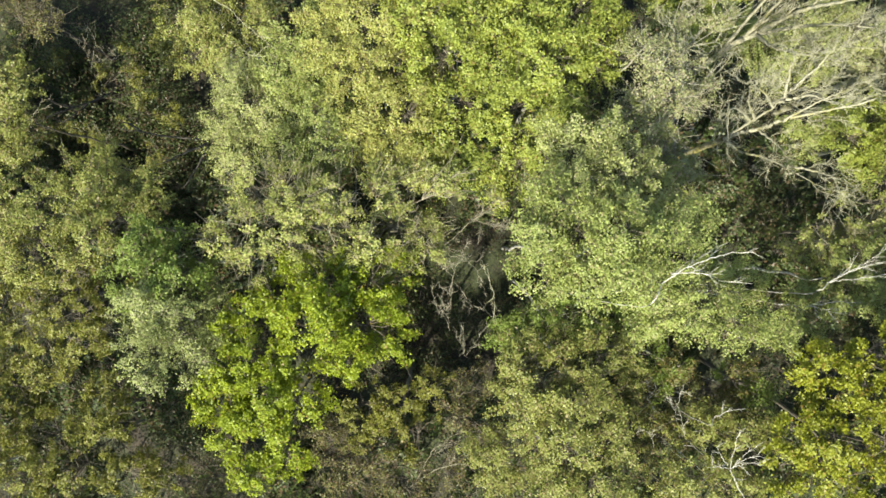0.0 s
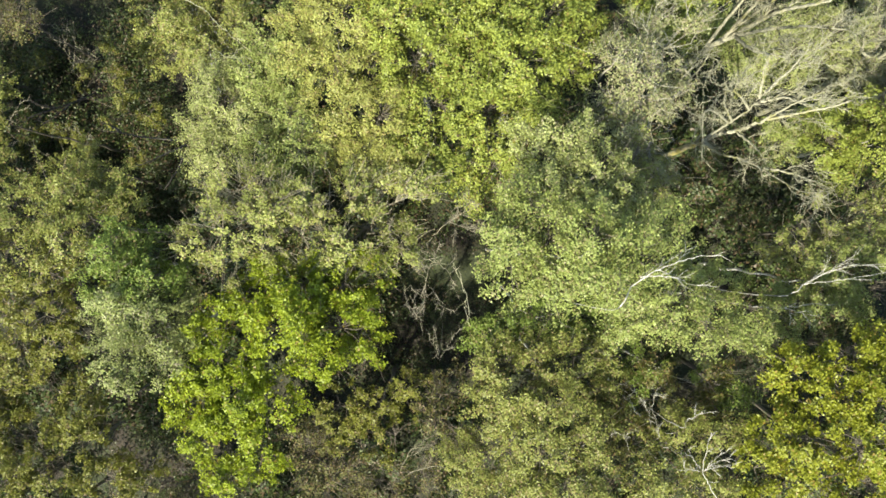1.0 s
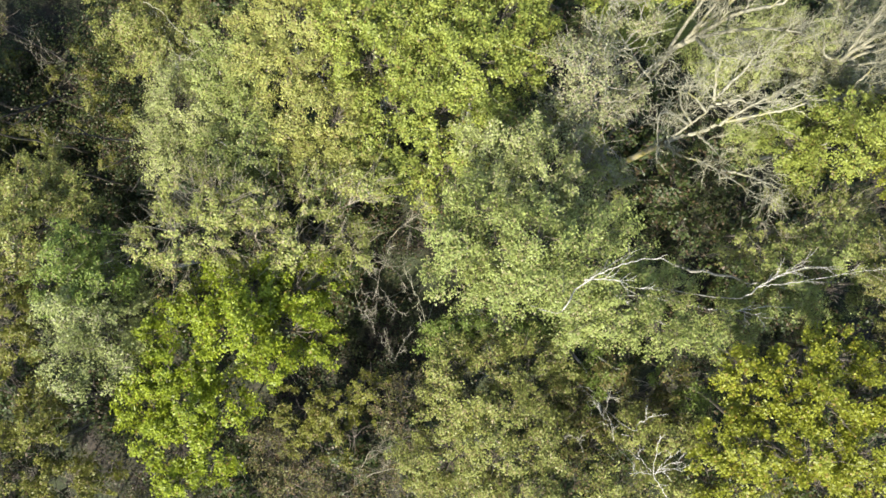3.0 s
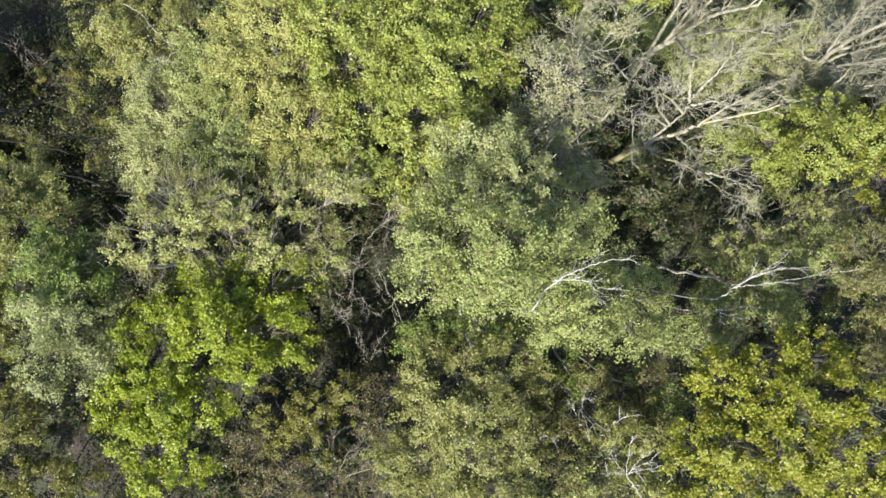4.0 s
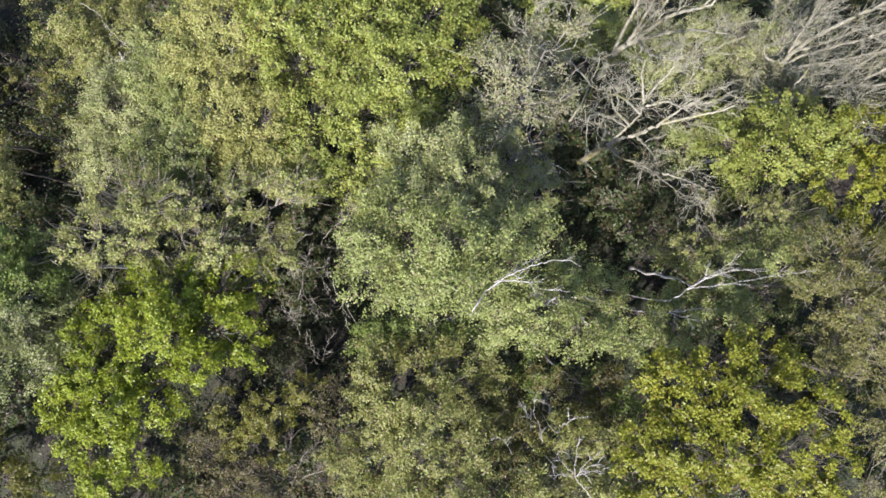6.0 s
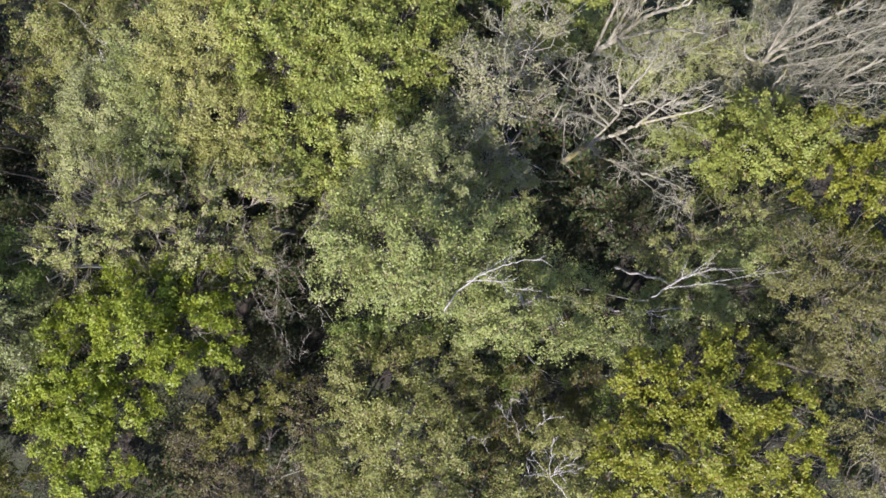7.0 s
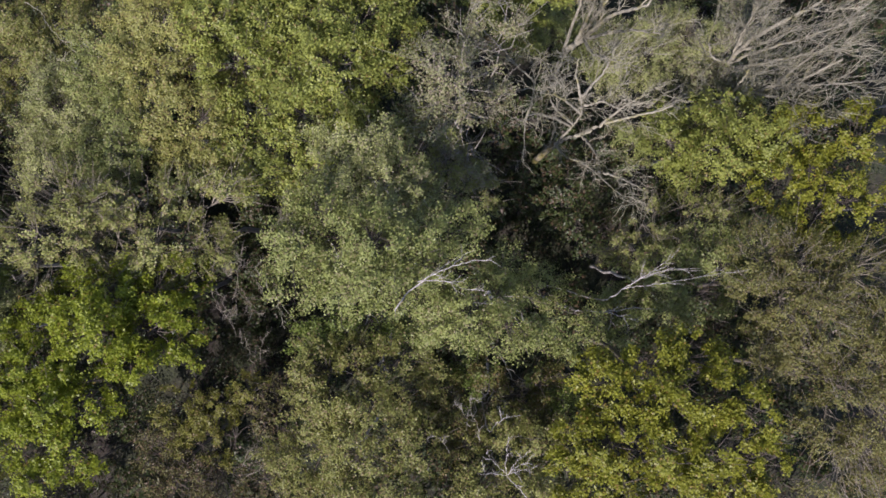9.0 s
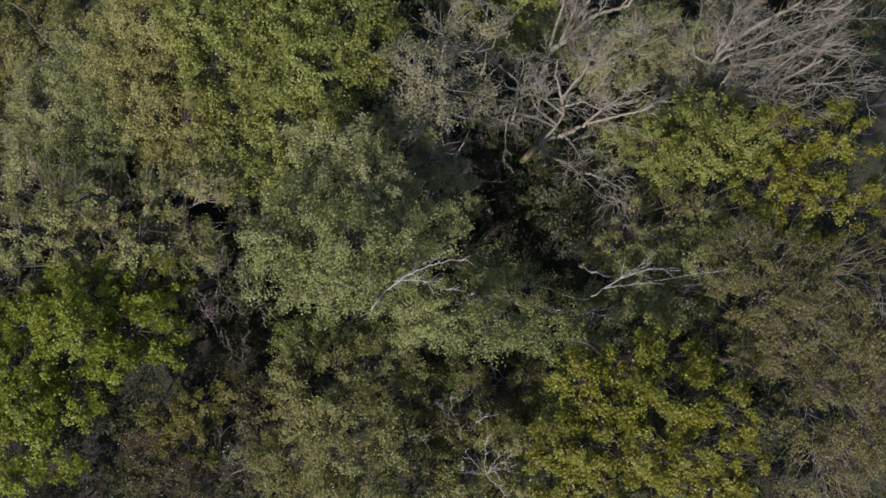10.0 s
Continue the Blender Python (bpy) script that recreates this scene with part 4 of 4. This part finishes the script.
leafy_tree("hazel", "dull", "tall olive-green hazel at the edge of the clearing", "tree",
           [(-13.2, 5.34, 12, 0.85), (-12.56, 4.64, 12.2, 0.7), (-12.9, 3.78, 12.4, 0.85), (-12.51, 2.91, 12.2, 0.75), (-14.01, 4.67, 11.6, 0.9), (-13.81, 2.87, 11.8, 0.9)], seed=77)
leafy_tree("hazel", "brown", "reddish-brown hazel bush over the clearing", "tree",
           [(-14.82, 7.98, 7.65, 0.93), (-14.0, 7.92, 7.15, 0.79), (-15.79, 8.75, 7.65, 1.07), (-14.49, 9.3, 7.15, 0.89)], seed=78)
leafy_tree("bramble", "tuft", "low olive-green bramble bush in the clearing", "shrub",
           [(-12.5, 6.3, 2.2, 0.6), (-11.5, 5.61, 2.4, 0.55), (-12.81, 5.4, 2, 0.5), (-11.22, 6.46, 2.2, 0.5), (-12.15, 4.05, 2.2, 0.5), (-14.75, 6.58, 1.6, 0.4)], seed=79)
leafy_tree("hazel", "dull", "thin olive hazel rising from the clearing", "tree",
           [(-11.93, 3.28, 7.5, 0.5), (-12.09, 2.76, 7.8, 0.5), (-11.47, 3, 7.4, 0.45)], seed=88)
leafy_tree("bramble", "tuft", "olive bramble thicket over dead wood", "shrub",
           [(-17.41, 7.07, 1.2, 0.55), (-15.89, 5.28, 1.2, 0.55), (-16.52, 4.3, 1.4, 0.6), (-14.68, 7.62, 1.2, 0.5), (-13.72, 8.83, 1.2, 0.55), (-16.34, 8.03, 1, 0.5), (-17.82, 6.06, 1.2, 0.5), (-14.96, 4.7, 1.4, 0.5), (-13.2, 7.48, 1.3, 0.5), (-17.55, 8.03, 1, 0.45)], seed=89)
leafy_tree("hazel", "tuft", "yellow-green hazel in sun at the clearing edge", "tree",
           [(-10.27, 7.88, 6, 0.5), (-9.68, 7.16, 6.4, 0.5), (-9.41, 8.33, 6.4, 0.45), (-9.08, 6.54, 6.6, 0.45)], seed=90)
bare_tree("sapling", "thin leafless sapling standing in the clearing", "tree", "sallow",
          [[(-15.05, 7.45, -0.15), (-14.91, 7.45, 1.0), (-14.65, 7.45, 2), (-13.51, 7.45, 4.5), (-12.57, 7.63, 6.5), (-12.18, 7.96, 7.5)], [(-12.8, 7.51, 6), (-12.3, 7.26, 6.5), (-11.79, 7.1, 7)], [(-13.27, 7.44, 5), (-12.76, 7.1, 5.6), (-12.22, 6.95, 6)], [(-12.57, 7.63, 6.5), (-12.64, 7.7, 7), (-12.6, 7.75, 7.4)], [(-14.01, 7.39, 3.6), (-13.57, 7.5, 5), (-13.22, 7.61, 6)]], 0.012, twig_level=2, spread=0.7, kids=2, reach=0.7, crook=0.2, first=0.3, seed=80)
bare_tree("sapling", "leaning bare sapling at the clearing edge", "tree", "sallow",
          [[(-14.81, 3.46, -0.15), (-14.82, 3.51, 1.5), (-14.84, 3.57, 3), (-14.93, 3.89, 4.5), (-15.01, 4.12, 6), (-14.87, 4.41, 7)], [(-14.87, 4.53, 7), (-14.38, 4.66, 7.4), (-13.81, 5.03, 8)], [(-13.17, 4.51, 4), (-12.97, 4.32, 5), (-13.18, 4.27, 6)], [(-12.85, 4.7, 4.5), (-12.86, 4.36, 5), (-12.89, 4.45, 5.6)]], 0.011, twig_level=2, spread=0.7, kids=2, reach=0.7, crook=0.22, first=0.3, seed=81)
bare_tree("dead_tree", "dead stem leaning across the clearing, bark blackened for shade", "tree", "dead",
          [[(-14.23, 7.09, -0.15), (-14.34, 6.65, 0.9), (-14.95, 6.02, 2), (-15.35, 5.63, 2.9), (-15.8, 5.24, 3.6)], [(-15.19, 5.79, 2.5), (-15.43, 5.8, 3.2), (-15.57, 5.9, 3.7)], [(-14.8, 6.15, 1.8), (-15.14, 5.47, 2.6), (-15.53, 5.02, 3)]], 0.085, twig_level=2, spread=0.6, kids=2, reach=0.7, crook=0.2, first=0.4, seed=82)
bare_tree("dead_tree", "forked dead branches beside a pale birch, bark blackened for shade", "tree", "dead",
          [[(-8.37, 3.99, -0.15), (-8.42, 3.94, 3), (-8.47, 3.94, 6.3)], [(-8.47, 3.94, 6.3), (-9.26, 4.04, 6.2), (-10.36, 4.17, 6), (-11.13, 4.33, 5.9), (-11.9, 4.43, 5.8)], [(-8.61, 3.88, 6.1), (-9.46, 3.58, 5.9), (-10.19, 3.32, 5.6), (-10.92, 3.17, 5.2)], [(-8.64, 3.81, 6), (-9.3, 3.06, 5.2), (-10.07, 2.35, 4.4)], [(-11.13, 4.33, 5.9), (-11.46, 4.56, 6), (-11.78, 4.69, 6.1)]], 0.06, twig_level=2, spread=0.5, kids=1, reach=0.5, crook=0.2, first=0.9, share=0.75, tip=0.7, seed=83)
bare_tree("dead_tree", "broken dead stem among leaf litter, bark blackened for shade", "tree", "dead",
          [[(-15.28, 8.1, -0.15), (-15.03, 8.27, 1), (-14.67, 8.34, 2.2), (-14.46, 8.44, 3.2)], [(-15.08, 8.17, 0.6), (-15.6, 8.49, 1.6), (-16.38, 8.46, 2.2)]], 0.05, twig_level=2, spread=0.6, kids=2, reach=0.6, crook=0.22, first=0.4, share=0.8, seed=84)
bare_tree("birch", "slim pale birch stem rising through pale leaves", "tree", "wand",
          [[(-7.58, 7.76, -0.15), (-7.47, 7.68, 5.5), (-7.27, 7.6, 11), (-6.39, 7.14, 12), (-5.73, 6.49, 12.8), (-5.21, 6.0, 13.2), (-4.65, 5.54, 13.4)], [(-6.06, 5.88, 12), (-5.74, 5.2, 12.6), (-5.43, 4.53, 13)], [(-6.03, 5.95, 12), (-5.41, 5.5, 12.8), (-4.71, 5.36, 13.4)]], 0.014, twig_level=2, spread=0.4, kids=1, reach=0.5, first=0.6, group="birches in the wood", seed=85)
bare_tree("birch", "bare birch stem crossing into the crown", "tree", "birch",
          [[(-7.75, 5.77, -0.15), (-7.71, 5.94, 3.0), (-7.64, 6.11, 6), (-7.33, 7.07, 8), (-7.34, 7.83, 10)], [(-7.33, 7.07, 8), (-6.05, 7.06, 9.5)]], 0.06, twig_level=2, spread=0.4, kids=3, reach=0.9, first=0.5, group="birches in the wood", seed=86)
fallen_log("short mossy fallen log on leaf litter", (-18.40, 7.45), (-15.93, 7.65), 0.1, 403)
fallen_log("thin fallen branch among undergrowth", (-14.69, 8.39), (-12.22, 8.54), 0.05, 404)
fallen_log("fallen branch under leafless twigs, bark blackened for shade", (-15.68, 9.06), (-15.43, 8.24), 0.06, 406)
fallen_log("dead branch against a pale crown, bark blackened for shade", (-17.90, 8.93), (-15.68, 8.64), 0.05, 407)
HOLLOWS = [(-11.6, -6.9, 1.6), (0.3, -2.8, 1.7), (0.2, 0.3, 1.3), (-12.4, -6.8, 1.7), (14.3, -6.1, 1.6), (-11.7, 2.6, 1.6), (12.5, 1.8, 2.2), (-2.3, -3.7, 1.7), (11.4, 1.2, 2.2), (17.8, -3.0, 1.8), (-3.6, -4.2, 1.9), (11.1, 1.4, 2.0), (6.0, 5.4, 1.4), (17.3, -2.7, 1.6), (-17.1, 7.7, 1.5), (-14.4, 9.4, 1.5), (-15.3, 6.9, 1.5)]  # x, y, radius of open dark places


# ---- hazels below the canopy ----
def understorey():
    """Low hazels, their leaf colour darkened for shade, that fill the wood below the crowns."""
    rng = np.random.default_rng(5)
    first = []
    for n in range(3):
        first.append(leafy_tree("hazel", "dark", "low hazel bush under the taller crowns, leaves darkened for shade", "shrub",
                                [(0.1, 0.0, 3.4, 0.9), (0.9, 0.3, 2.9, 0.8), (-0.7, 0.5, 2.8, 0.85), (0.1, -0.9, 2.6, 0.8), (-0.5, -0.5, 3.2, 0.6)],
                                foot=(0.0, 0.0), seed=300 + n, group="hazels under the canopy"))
    places = []
    for gx in np.arange(-20.0, 22.1, 2.5):
        for gy in np.arange(-10.0, 10.1, 2.5):
            x, y = gx + rng.uniform(-0.9, 0.9), gy + rng.uniform(-0.9, 0.9)
            if -17.0 < x < -8.5 and y > 3.0 or rng.random() < 0.18 or any(math.hypot(x - hx, y - hy) < hr for hx, hy, hr in HOLLOWS):
                continue
            places.append((x, y))
    for n, (x, y) in enumerate(places):
        m = pose(x, y, 0, 0, 0, rng.uniform(0, 360))
        if n < 3:
            first[n].matrix_world = m
        else:
            copy_thing(first[n % 3], m).scale = [rng.uniform(0.8, 1.6)] * 3
    # full-grown birches added beyond these crowns, mostly unseen; the left ones shade the clearing
    tall = leafy_tree("birch", "dull", "tall olive birch added around the wood, mostly unseen, for shade and fill", "tree",
                      [(0.0, 0.0, 14.2, 1.1), (1.1, 0.4, 13.2, 1.0), (-1.0, 0.5, 13.3, 1.0), (0.3, -1.1, 13.0, 1.0), (-0.6, -0.8, 12.4, 0.9), (0.5, 1.2, 12.5, 0.9)],
                      foot=(0.0, 0.0), seed=320, group="birches in the neighbouring wood")
    added_stands = [(-16.6, -8.2), (-19.6, 2.0), (-22.4, 0.2), (-22.2, -6.6), (-20.8, 4.8)]
    added_stands += [(x, -11.8) for x in np.arange(-13.0, 20.0, 3.4)] + [(22.0, y) for y in np.arange(-9.0, 9.0, 3.6)]
    for n, (x, y) in enumerate(added_stands):
        m = pose(x, y, 0, 0, 0, n * 77.0)
        if n == 0:
            tall.matrix_world = m
        else:
            copy_thing(tall, m).scale = [rng.uniform(0.92, 1.08)] * 3


understorey()
undergrowth(HOLLOWS)
